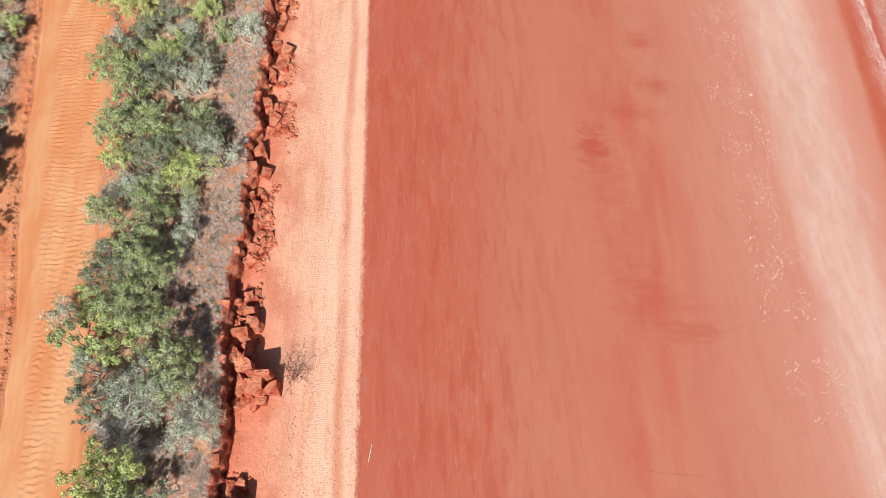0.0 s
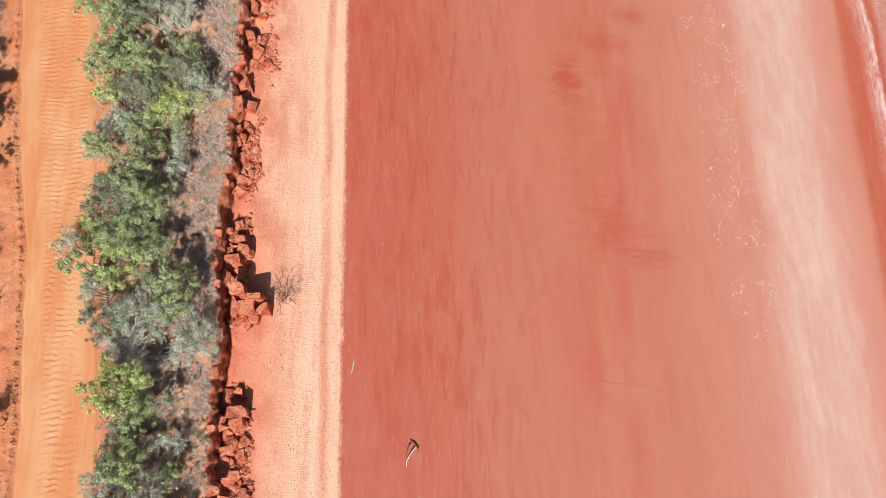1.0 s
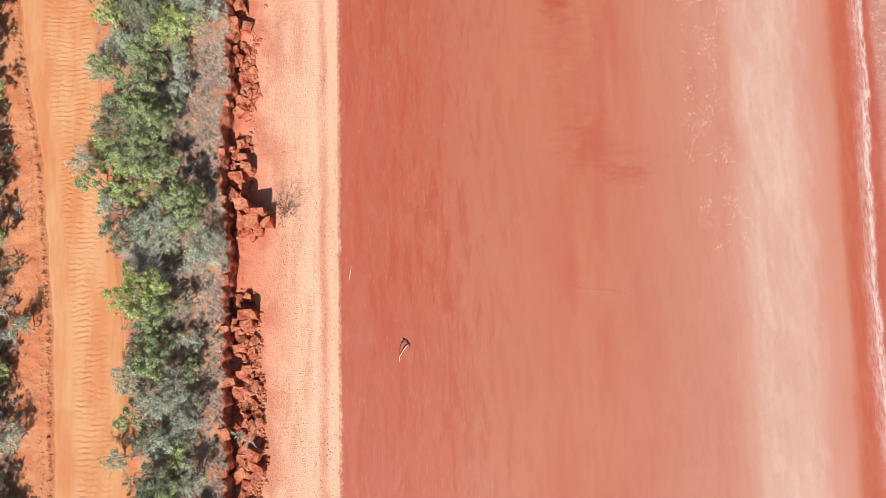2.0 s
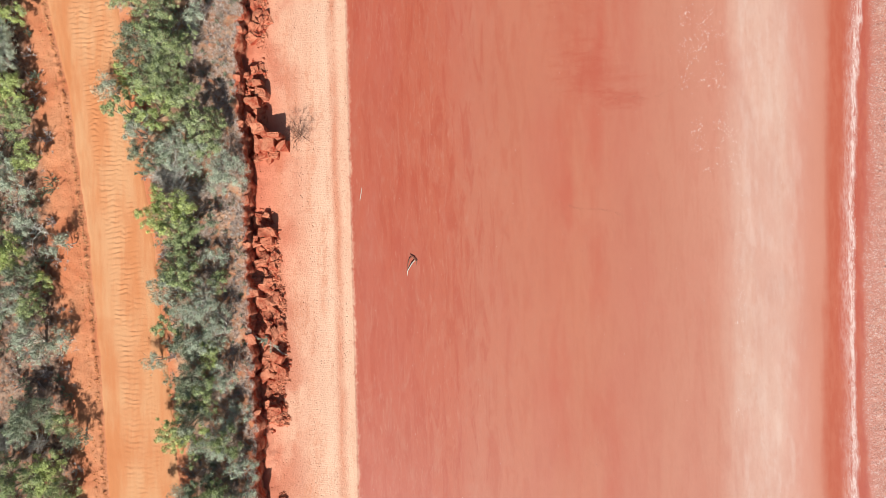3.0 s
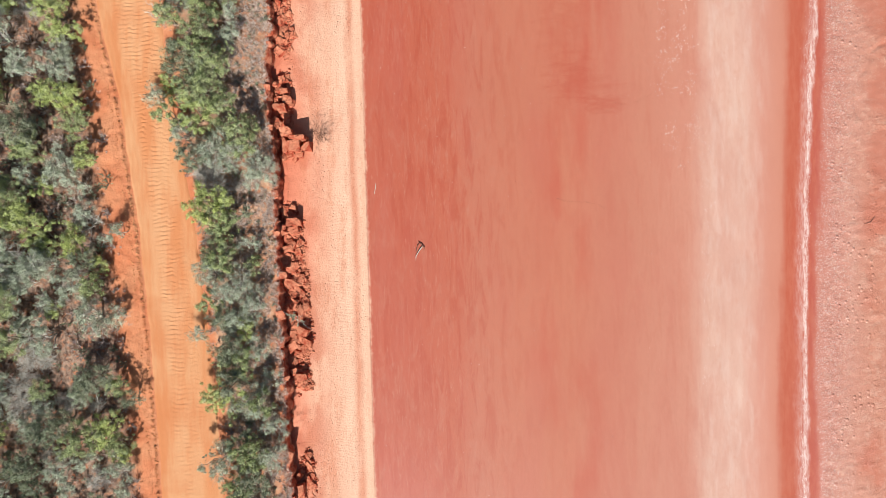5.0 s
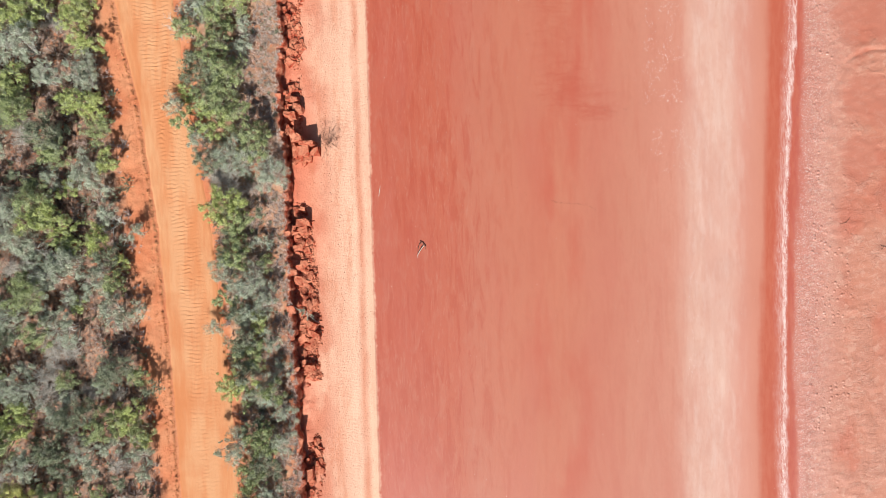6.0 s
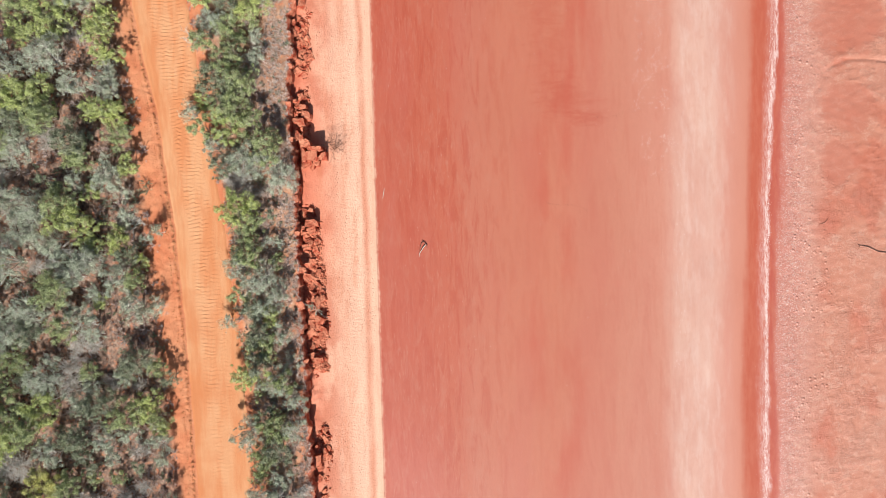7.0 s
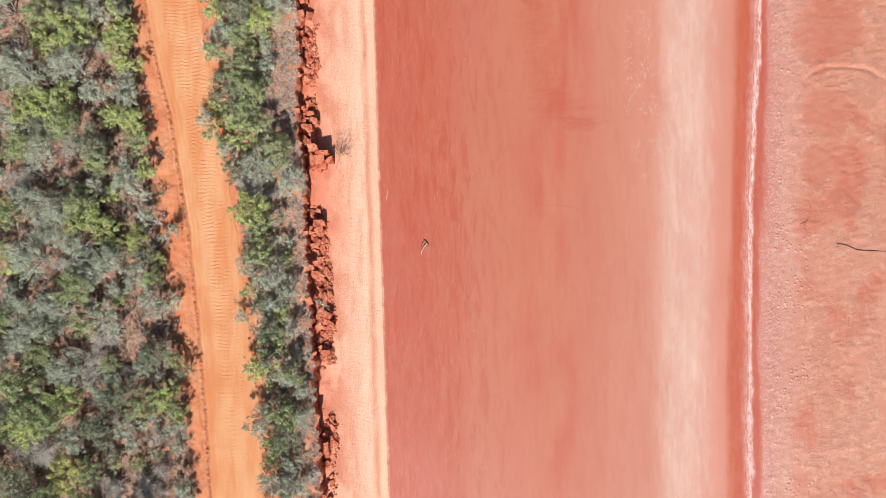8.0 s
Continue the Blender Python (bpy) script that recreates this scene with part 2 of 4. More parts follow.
def soil_material():
    """Red-orange soil on the bluff with leaf litter."""
    m = Mat("red_soil", 0.95, 0.1)
    n1, n2 = m.noise((0.35, 0.3, 1), 6, 0.6), m.noise((3.0, 3.0, 3), 7, 0.7)
    col = m.mix(m.span(n1, 0.35, 0.65), lin(234, 136, 92, K), lin(245, 160, 114, K))
    X, Y, Z = m.xyz()
    side = m.math("ADD", X, m.math("MULTIPLY", Y, 0.11))
    litter = m.math("MULTIPLY", m.span(n2, 0.3, 0.5), m.span(side, -23.3, -24.8, 0.05, 0.97))
    strip = m.math("MULTIPLY", m.math("MULTIPLY", m.span(side, -16.9, -16.2), m.span(X, -10.8, -11.9)), m.span(n2, 0.34, 0.54))
    under = m.math("MULTIPLY", m.math("MULTIPLY", m.span(side, -16.9, -16.2), m.span(X, -13.2, -14.4)), m.span(n2, 0.28, 0.46))
    strip = m.math("MAXIMUM", strip, under)
    bits = m.mix(m.span(m.noise((2.4, 2.0, 2), 8, 0.8, 0.6), 0.42, 0.6), lin(112, 88, 76, K), lin(196, 160, 136, K))
    col = m.mix(litter, col, bits)
    col = m.mix(m.math("MULTIPLY", strip, 0.85), col, m.mix(m.span(m.noise((1.1, 0.8, 1), 5, 0.65), 0.4, 0.62), lin(166, 130, 106, K), lin(230, 182, 147, K)))
    col = m.mix(m.math("MULTIPLY", m.span(m.noise((9, 9, 9), 4, 0.7), 0.55, 0.7), 0.35), col, lin(140, 78, 52, K))
    return m.done(col, m.math("ADD", m.noise((6, 6, 6), 6, 0.7), m.noise((1.2, 1.2, 1), 4)), 0.8, 0.08)


def road_material():
    """Graded orange dirt, paler where wheels have packed it."""
    m = Mat("road_dirt", 0.92, 0.15)
    n1 = m.noise((0.9, 0.14, 1), 5, 0.6)
    col = m.mix(m.span(n1, 0.35, 0.68), lin(231, 148, 98, K), lin(240, 174, 126, K))
    col = m.mix(m.span(m.noise((0.25, 0.4, 1), 5, 0.6), 0.45, 0.75, 0, 0.4), col, lin(222, 132, 84, K))
    grain = m.noise((22, 22, 22), 4, 0.7)
    col = m.mix(0.14, col, m.mix(grain, (0.15, 0.07, 0.03, 1), (1, 0.8, 0.6, 1)), "OVERLAY")
    return m.done(col, m.math("ADD", m.noise((4, 2, 4), 6, 0.65), m.math("MULTIPLY", grain, 0.4)), 0.5, 0.04)


def rock_material(name, base, worn_lit):
    """Red pindan stone: fresh faces dark red, tops painted sunlit orange."""
    m = Mat(name, 0.92, 0.15)
    n1 = m.noise((1.4, 1.4, 2.6), 7, 0.65, 0.4)
    col = m.mix(m.span(n1, 0.4, 0.58), lin(*base, K), lin(*worn_lit, K))
    col = m.mix(m.math("MULTIPLY", m.random(), 0.4), col, lin(*base, K))
    # upward faces go lighter: sunlight put into the stone's colour
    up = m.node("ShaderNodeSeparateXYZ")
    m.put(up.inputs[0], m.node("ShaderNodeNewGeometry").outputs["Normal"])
    lit_top = m.math("MULTIPLY", m.span(up.outputs[2], 0.6, 0.95), m.span(m.noise((2.5, 2.5, 2.5), 6, 0.7), 0.36, 0.58))
    col = m.mix(m.math("MULTIPLY", lit_top, 0.6), col, lin(*worn_lit, K))
    crack = m.span(m.noise((2.2, 2.2, 3.0), 4, 0.6, 1.2), 0.5, 0.46)
    col = m.mix(m.span(m.noise((7, 7, 9), 6, 0.7), 0.5, 0.68, 0, 0.4), col, lin(190, 90, 64, K))
    h = m.math("SUBTRACT", m.math("ADD", m.noise((5, 5, 7), 8, 0.7), m.math("MULTIPLY", n1, 1.5)), m.math("MULTIPLY", crack, 0.6))
    return m.done(col, h, 0.9, 0.09)


def leaf_material(name, a, b, c):
    """Leaves between a dull tone a and a bright one b, whole tufts drifting towards c and towards dry grey."""
    def tone(v):
        r, g, bl, _ = lin(*v)
        return (r * 1.42, g * 1.29, bl * 1.88, 1.0)

    m = Mat(name, 0.55, 0.25)
    col = m.mix(m.math("POWER", m.island(), 1.4), tone(a), tone(b))
    col = m.mix(m.math("MULTIPLY", m.random(), 0.45), col, tone(c))
    col = m.mix(m.span(m.noise((0.9, 0.9, 0.9), 3), 0.42, 0.62, 0, 0.6), col, tone(c))
    col = m.mix(m.span(m.noise((2.1, 2.1, 2.1), 4, 0.6), 0.5, 0.68, 0, 0.42), col, tone((142, 144, 112)))
    col = m.mix(m.span(m.noise((1.3, 1.3, 1.7), 4, 0.6, 0.5), 0.55, 0.7, 0, 0.5), col, tone((88, 92, 62)))
    made = m.done(col)
    # thin leaves let some light through
    glow = m.node("ShaderNodeBsdfTranslucent")
    m.put(glow.inputs["Color"], col)
    both = m.node("ShaderNodeMixShader")
    both.inputs[0].default_value = 0.14
    m.t.links.new(m.b.outputs[0], both.inputs[1])
    m.t.links.new(glow.outputs[0], both.inputs[2])
    m.t.links.new(both.outputs[0], m.t.nodes["Material Output"].inputs["Surface"])
    return made


def plain_material(name, a, b, scale=6.0, rough=0.9):
    m = Mat(name, rough, 0.2)
    n = m.noise((scale, scale, scale), 5, 0.65)
    col = m.mix(m.span(n, 0.3, 0.7), lin(*a), lin(*b))
    col = m.mix(m.math("MULTIPLY", m.random(), 0.3), col, lin(*b))
    return m.done(col, n, 0.4, 0.01)


BEACH, SOIL, ROAD = beach_material(), soil_material(), road_material()
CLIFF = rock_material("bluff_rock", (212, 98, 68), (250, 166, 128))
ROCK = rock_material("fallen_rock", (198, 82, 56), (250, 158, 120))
LEAF = {
    "green": leaf_material("leaf_green", (74, 88, 42), (178, 186, 104), (130, 138, 80)),
    "lime": leaf_material("leaf_lime", (98, 112, 46), (192, 198, 100), (142, 150, 80)),
    "yellow": leaf_material("leaf_yellow", (124, 126, 52), (194, 188, 98), (158, 156, 84)),
    "silver": leaf_material("leaf_silver", (94, 102, 68), (190, 196, 142), (146, 152, 108)),
    "dark": leaf_material("leaf_dark", (58, 70, 40), (150, 156, 100), (112, 116, 78)),
    "grey": leaf_material("leaf_grey", (114, 102, 80), (188, 172, 134), (154, 138, 108)),
}
BARK = plain_material("grey_bark", (120, 106, 88), (168, 152, 130))
BLEACHED = plain_material("bleached_wood", (156, 144, 130), (198, 186, 172))
CHARRED = plain_material("dark_wood", (84, 56, 46), (128, 90, 74))
DRY_GRASS = leaf_material("dry_grass", (138, 120, 88), (204, 180, 136), (158, 144, 110))
SHELL = plain_material("shell_white", (214, 188, 176), (236, 216, 204))
PEBBLE_PRINT = plain_material("dark_pebble_and_print", (134, 70, 50), (190, 106, 78))


# ---- building kit ----
def mesh_of(name, verts, faces, mats, smooth=False, index=None):
    me = bpy.data.meshes.new(name)
    me.from_pydata([tuple(v) for v in verts], [], [tuple(f) for f in faces])
    for mt in mats if isinstance(mats, (list, tuple)) else [mats]:
        me.materials.append(mt)
    if index is not None:
        me.polygons.foreach_set("material_index", index)
    if smooth:
        me.polygons.foreach_set("use_smooth", [True] * len(me.polygons))
    me.update()
    return me


def smooth_step(a, b, v):
    u = min(1.0, max(0.0, (v - a) / (b - a)))
    return u * u * (3 - 2 * u)


def fbm(x, y, z=0.0, octaves=4):
    return noise.fractal((x, y, z), 0.6, 2.1, octaves)


def along(pairs, y):
    """The value at y on a line through (y, value) pairs, in falling order of y."""
    ys, vs = zip(*pairs[::-1])
    return float(np.interp(y, ys, vs))


# ---- the lie of the land ----
EDGE = [(60, -12.0), (34, -11.5), (27, -11.4), (21.5, -11.5), (17, -11.3), (13.5, -11.7), (9.7, -11.7), (6.8, -11.2), (3, -11.25), (-2.5, -11.2), (-7, -10.9), (-12, -10.75), (-18, -10.5), (-40, -10.0)]
ROAD_L = [(80, -33), (44, -28.6), (35, -27.1), (27.5, -25.9), (21.3, -25.0), (16, -24.0), (12, -23.0), (8, -22.5), (2, -21.7), (-6.4, -21.0), (-14.7, -20.5), (-22.5, -20.2), (-60, -18.5)]
ROAD_R = [(80, -28), (44, -24.0), (35, -22.4), (27.5, -21.2), (21.3, -20.2), (16, -19.4), (12, -19.0), (8, -18.3), (2, -17.4), (-6.4, -16.5), (-14.7, -15.8), (-22.5, -15.6), (-60, -14.0)]
FOOT_Z = 3.0


def edge_x(y):
    if not -60 < y < 70:
        return along(EDGE, y)
    run = y / 1.25 + 0.7 * noise.noise((0, y * 0.45, 3.0))
    cell, s = math.floor(run), run - math.floor(run)
    lobe = math.sqrt(max(0.0, 1 - (2 * s - 1) ** 2)) * (0.28 + 0.22 * noise.cell((cell * 1.7, 3.1, 0.0))) * (0.4 + 0.6 * smooth_step(8, 15, y))
    bay = noise.noise((0, y * 0.33, 7.0))
    return along(EDGE, y) - 0.22 + 0.12 * smooth_step(15, 8, y) + lobe + 0.12 * noise.cell((math.floor(y / 0.3) * 1.3, 8.1, 0.0)) + 0.12 * noise.noise((0, y * 1.6, 5.0)) - 0.3 * max(0.0, bay)


def lean_of(y):
    """How far the bluff's face slopes out: most spans stand sheer, broken ones lie back."""
    block = noise.cell((math.floor(y / 1.1 + 0.5 * noise.noise((0, y * 0.7, 15.0))) * 2.3, 5.7, 0.0))
    return 0.02 + (0.35 + 0.4 * smooth_step(12, 18, y)) * max(0.0, 0.5 * block + 0.5 * noise.noise((0, y * 0.5, 11.0)))


def top_z(x, y):
    l, r = along(ROAD_L, y), along(ROAD_R, y)
    z = 4.62 + 0.10 * fbm(x * 0.35, y * 0.35) + 0.03 * fbm(x * 1.7, y * 1.7, 3.0)
    on_road = smooth_step(l - 0.7, l - 0.1, x) * smooth_step(r + 0.6, r, x)
    z = z * (1 - on_road) + 4.42 * on_road
    # the grader's windrow along the west side
    z += 0.2 * math.exp(-(((x - l + 0.25) / 0.16) ** 2)) * max(0.1, 0.55 + 0.9 * noise.noise((x * 3, y * 3.4, 0)))
    z += 0.07 * math.exp(-(((x - l + 0.95) / 0.12) ** 2)) * max(0.0, 0.3 + noise.noise((x * 2, y * 2.4, 6)))
    return z


CHANNEL = [(60, 17.0), (47.5, 13.2), (44.8, 15.1), (43.1, 16.3), (40.9, 16.6), (38.7, 16.4), (37.6, 15.9), (37.1, 15.3), (36.4, 14.0), (35.8, 12.7), (35.7, 11.4), (36.0, 10.1)]


def channel_gap(x, y):
    best = 9.0
    for (ax, ay), (bx, by) in zip(CHANNEL, CHANNEL[1:]):
        dx, dy = bx - ax, by - ay
        u = min(1.0, max(0.0, ((x - ax) * dx + (y - ay) * dy) / (dx * dx + dy * dy)))
        best = min(best, math.hypot(x - ax - u * dx, y - ay - u * dy))
    return best


def wet_x(y):
    return -4.7 - 0.008 * max(-60.0, min(70.0, y))


def beach_z(x, y):
    if x < wet_x(y):
        u = (x + 11.2) / 6.3
        z = FOOT_Z - 0.65 * smooth_step(0, 1, u)
        z += 0.025 * noise.noise((x * 2.2, y * 0.35, 0)) + 0.012 * noise.noise((x * 6, y * 5, 2))
        return z
    s = x - 0.04 * y * smooth_step(2, 24, x)
    z = 2.35 - 2.9 * (x + 4.9) / 35.0 if x < 30.1 else -0.55
    z -= 0.02 * smooth_step(0.0, 0.3, x - wet_x(y))
    if -60 < y < 70:
        pale = smooth_step(21.5, 23, s) * smooth_step(28, 26.5, s)
        z += pale * 0.035 * noise.noise((s * 1.4, y * 0.4, 1.0))
        z -= 0.06 * smooth_step(29.0, 30.0, s) * smooth_step(33.6, 32.4, s)
        mud = smooth_step(32.3, 33.4, s) * (1 - smooth_step(46, 70, x))
        if mud > 0:
            lump = fbm(x * 1.1, y * 1.5, 4.0, 5)
            z += mud * (0.05 + 0.035 * lump + 0.03 * max(0.0, noise.noise((x * 2.8, y * 3.4, 8.0))))
            g = channel_gap(x + 0.25 * noise.noise((y, x, 0)), y + 0.25 * noise.noise((x, y, 2)))
            z += mud * (-0.08 * math.exp(-((g / 0.14) ** 2)) + 0.025 * math.exp(-(((g - 0.45) / 0.22) ** 2)))
    return z


def build_ground():
    """One sheet: scrub land, the bluff's face, the beach and the mud flat, out to the horizon."""
    ys = [-3500, -900, -300, -110, -60, -38] + list(np.arange(-28, 44.01, 0.16)) + [54, 75, 130, 320, 900, 3500]
    west = [-3500, -900, -300, -120, -75, -56] + list(np.arange(-48, -28.7, 0.4)) + list(np.arange(-28.6, -19.5, 0.12)) + list(np.arange(-19.4, -12.9, 0.3))
    east = list(np.arange(-7.8, -4.2, 0.22)) + list(np.arange(-4.0, 21.5, 0.8)) + list(np.arange(21.6, 46.1, 0.24)) + [50, 60, 85, 140, 320, 900, 3500]
    N_TOP, N_FACE, N_FOOT = 12, 9, 16
    verts, n = [], 0
    for y in ys:
        e = edge_x(y)
        far = not -60 < y < 70
        row = [(x, y, top_z(x, y)) for x in west]
        for i in range(1, N_TOP + 1):
            x = -13.0 + (e + 13.0) * (i / N_TOP) ** 0.8
            brink = 0 if far else max(0.0, 1 - (e - x) / 0.4)
            row.append((x, y, top_z(x, y) + 0.06 * (i / N_TOP) * noise.noise((x * 2, y * 2, 9)) - (0.14 + 0.12 * smooth_step(10, 16, y)) * brink * brink * (1 + 0.6 * noise.noise((x * 3, y * 2, 4)))))
        zt, lean = row[-1][2] - 0.03, 0.06 if far else lean_of(y)
        for i in range(1, N_FACE + 1):
            u = i / N_FACE
            z = zt + (FOOT_Z - zt) * u
            ledge = 0.0 if far else 0.3 * noise.cell((y * 0.9, z * 2.3, 1.0)) + 0.16 * noise.noise((y * 2.4, z * 3.4, 2.0))
            row.append((e + lean * u + ledge * math.sin(math.pi * min(1, u + 0.08)) * 0.45, y, z))
        x0 = row[-1][0]
        for i in range(1, N_FOOT + 1):
            x = x0 + (-8.0 - x0) * i / N_FOOT
            talus = 0.45 * math.exp(-(x - x0) / 0.5) * max(0.0, 0.4 + noise.noise((0, y * 0.5, 13)))
            row.append((x, y, beach_z(x, y) + (0 if far else talus * (1 + 0.4 * noise.noise((x * 4, y * 4, 0))))))
        row += [(x, y, beach_z(x, y)) for x in east]
        n = len(row)
        verts += row
    faces, index = [], []
    a, b = len(west) + N_TOP - 1, len(west) + N_TOP + N_FACE - 1
    for j in range(len(ys) - 1):
        for i in range(n - 1):
            k = j * n + i
            faces.append((k, k + 1, k + n + 1, k + n))
            index.append(0 if i < a - 2 else 1 if i < b else 2)
    me = mesh_of("ground", verts, faces, [SOIL, CLIFF, BEACH], True, index)
    tagged(new("ground", me), "red scrub land, low rock bluff, sandy beach and wet tidal flat", "ground", kind="structure")


def build_road():
    """The dirt road, with wheel corrugations across its middle and east side."""
    ys = [-60.0, -40.0] + list(np.arange(-28, 44, 0.036)) + [60.0, 80.0]
    N = 44
    verts, faces = [], []
    for y in ys:
        l, r = along(ROAD_L, y) + 0.12 * noise.noise((0, y * 0.8, 0)) - 0.05, along(ROAD_R, y) + 0.14 * noise.noise((4, y * 1.1, 0))
        for i in range(N + 1):
            u = i / N
            x = l + (r - l) * u
            z = 4.475 + 0.02 * noise.noise((x * 1.2, y * 0.5, 3))
            z -= 0.07 * (smooth_step(0.06, 0.0, u) + smooth_step(0.95, 1.0, u))
            if -28 < y < 44:
                fade = smooth_step(-26, 6, y) * 0.75 + 0.25
                k = smooth_step(4, 16, y)
                lane = smooth_step(0.26, 0.34, u) * smooth_step(0.6, 0.5, u) + (0.6 + 0.25 * k) * smooth_step(0.5, 0.6, u) * smooth_step(0.8 + 0.17 * k, 0.72 + 0.16 * k, u)
                warp = 0.7 * noise.noise((x * 0.8, y * 0.3, 5)) + 0.6 * noise.noise((x * 3.6, y * 1.6, 6))
                turn = (y / 0.34 + warp) % 1.0
                wave = turn / 0.78 - 0.5 if turn < 0.78 else (1.0 - turn) / 0.22 - 0.5
                patch = 0.5 + 1.2 * noise.noise((x * 2.0, y * 1.1, 7))
                z += 0.05 * fade * lane * max(0.0, patch) * wave
                z -= 0.02 * math.exp(-(((u - 0.1) / 0.03) ** 2)) + 0.014 * math.exp(-(((u - 0.2) / 0.03) ** 2))
            verts.append((x, y, z))
    for j in range(len(ys) - 1):
        for i in range(N):
            k = j * (N + 1) + i
            faces.append((k, k + 1, k + N + 2, k + N + 1))
    tagged(new("road", mesh_of("road", verts, faces, ROAD, True)), "corrugated orange dirt road graded through red scrub", "road", kind="structure")


build_ground()
build_road()


# ---- shrubs ----
def tube(path, radii, sides=5):
    """Vertices and faces of a tapered tube along the path."""
    verts, faces = [], []
    for k, (p, r) in enumerate(zip(path, radii)):
        q = path[min(k + 1, len(path) - 1)] - path[max(k - 1, 0)]
        q = q.normalized() if q.length > 1e-6 else Vector((0, 0, 1))
        s = q.cross(Vector((0.31, 0.17, 0.93)))
        s = s.normalized() if s.length > 1e-3 else Vector((1, 0, 0))
        t = q.cross(s)
        for i in range(sides):
            a = 2 * math.pi * i / sides
            verts.append(p + r * (math.cos(a) * s + math.sin(a) * t))
    for k in range(len(path) - 1):
        for i in range(sides):
            j = (i + 1) % sides
            faces.append((k * sides + i, k * sides + j, (k + 1) * sides + j, (k + 1) * sides + i))
    return verts, faces


def join(pieces):
    verts, faces = [], []
    for v, f in pieces:
        b = len(verts)
        verts += v
        faces += [tuple(i + b for i in q) for q in f]
    return verts, faces


def limb(rng, a, b, r0, r1, wob, steps=4, sides=5):
    path = []
    for k in range(steps + 1):
        u = k / steps
        w = wob * math.sin(math.pi * u)
        path.append(a.lerp(b, u) + Vector((rng.uniform(-w, w), rng.uniform(-w, w), rng.uniform(-w, w) + 0.5 * w)))
    path[0], path[-1] = a, b
    return tube(path, [r0 + (r1 - r0) * k / steps for k in range(steps + 1)], sides), path


def leaves(rng, sprays, per, size, narrow=0.27):
    """Small pointed leaves gathered towards the tips of sprays, each a segment (root, tip, spread)."""
    n = len(sprays) * per
    a = np.repeat(np.array([tuple(p) for p, _, _ in sprays]), per, 0)
    b = np.repeat(np.array([tuple(q) for _, q, _ in sprays]), per, 0)
    w = np.repeat(np.array([q for _, _, q in sprays]), per)[:, None]
    u = rng.uniform(0.0, 1.0, (n, 1)) ** 0.6 * 1.1
    d = rng.normal(size=(n, 3))
    d /= np.linalg.norm(d, axis=1, keepdims=True)
    p = a + (b - a) * u + d * w * rng.uniform(0.1, 1.0, (n, 1)) * (1.2 - 0.5 * u)
    run = (b - a) / (np.linalg.norm(b - a, axis=1, keepdims=True) + 1e-6)
    axis = run * 0.6 + d * 0.8 + np.array([0, 0, 0.2])
    axis /= np.linalg.norm(axis, axis=1, keepdims=True)
    up = np.array([0, 0, 0.7]) + rng.normal(size=(n, 3)) * 0.6
    side = np.cross(axis, up)
    side /= np.linalg.norm(side, axis=1, keepdims=True) + 1e-6
    ln = size * rng.uniform(0.6, 1.5, (n, 1))
    tri = np.stack([p - axis * ln * 0.5 + side * ln * narrow, p - axis * ln * 0.5 - side * ln * narrow, p + axis * ln * 0.6], 1).reshape(-1, 3)
    return tri, np.arange(n * 3).reshape(-1, 3)


def lobe_leaves(rng, centre, radius, n, size, narrow=0.3):
    """Leaves over the upper side of one uneven lobe of a crown, gathered on small tufts, with loose sprigs beyond."""
    bumps = rng.normal(size=(max(6, int(34 * radius * radius)), 3))
    bumps[:, 2] = np.abs(bumps[:, 2]) * 0.9 - 0.2
    bumps /= np.linalg.norm(bumps, axis=1, keepdims=True)
    lift = rng.uniform(0.62, 1.15, (len(bumps), 1))
    wide = rng.uniform(0.1, 0.27, len(bumps))
    loose = rng.random(len(bumps)) < 0.22
    lift[loose] *= 1.22
    wide[loose] *= 0.6
    odds = wide ** 1.6
    pick = rng.choice(len(bumps), n, p=odds / odds.sum())
    tuft_c = (bumps * lift * radius)[pick]
    q = rng.normal(size=(n, 3))
    q /= np.linalg.norm(q, axis=1, keepdims=True)
    p = tuft_c + q * rng.uniform(0.1, 1.0, (n, 1)) ** 0.6 * wide[pick][:, None] * rng.choice((0.9, 1.0, 1.35), (n, 1))
    inner = rng.random((n, 1)) < 0.15
    p = np.where(inner, p * rng.uniform(0.4, 0.9, (n, 1)), p)
    p[:, 2] *= 0.9
    face = bumps[pick] * 0.6 + q * 0.7 + rng.normal(size=(n, 3)) * 0.55
    face /= np.linalg.norm(face, axis=1, keepdims=True)
    axis = np.cross(face, rng.normal(size=(n, 3)))
    axis /= np.linalg.norm(axis, axis=1, keepdims=True) + 1e-6
    side = np.cross(axis, face)
    ln = size * rng.uniform(0.5, 1.5, (n, 1))
    p = p + np.array(tuple(centre))
    return np.stack([p - axis * ln * 0.5 + side * ln * narrow, p - axis * ln * 0.5 - side * ln * narrow, p + axis * ln * 0.6], 1).reshape(-1, 3)


# leaves to a square metre of crown, leaf length, twigs to a square metre, height of the crown
HABIT = {
    "green": (900, 0.075, 8, 1.7), "lime": (950, 0.078, 6, 1.5), "yellow": (1150, 0.078, 4, 1.3),
    "silver": (720, 0.068, 17, 1.5), "dark": (800, 0.075, 12, 1.8), "bare": (130, 0.05, 50, 0.95),
}


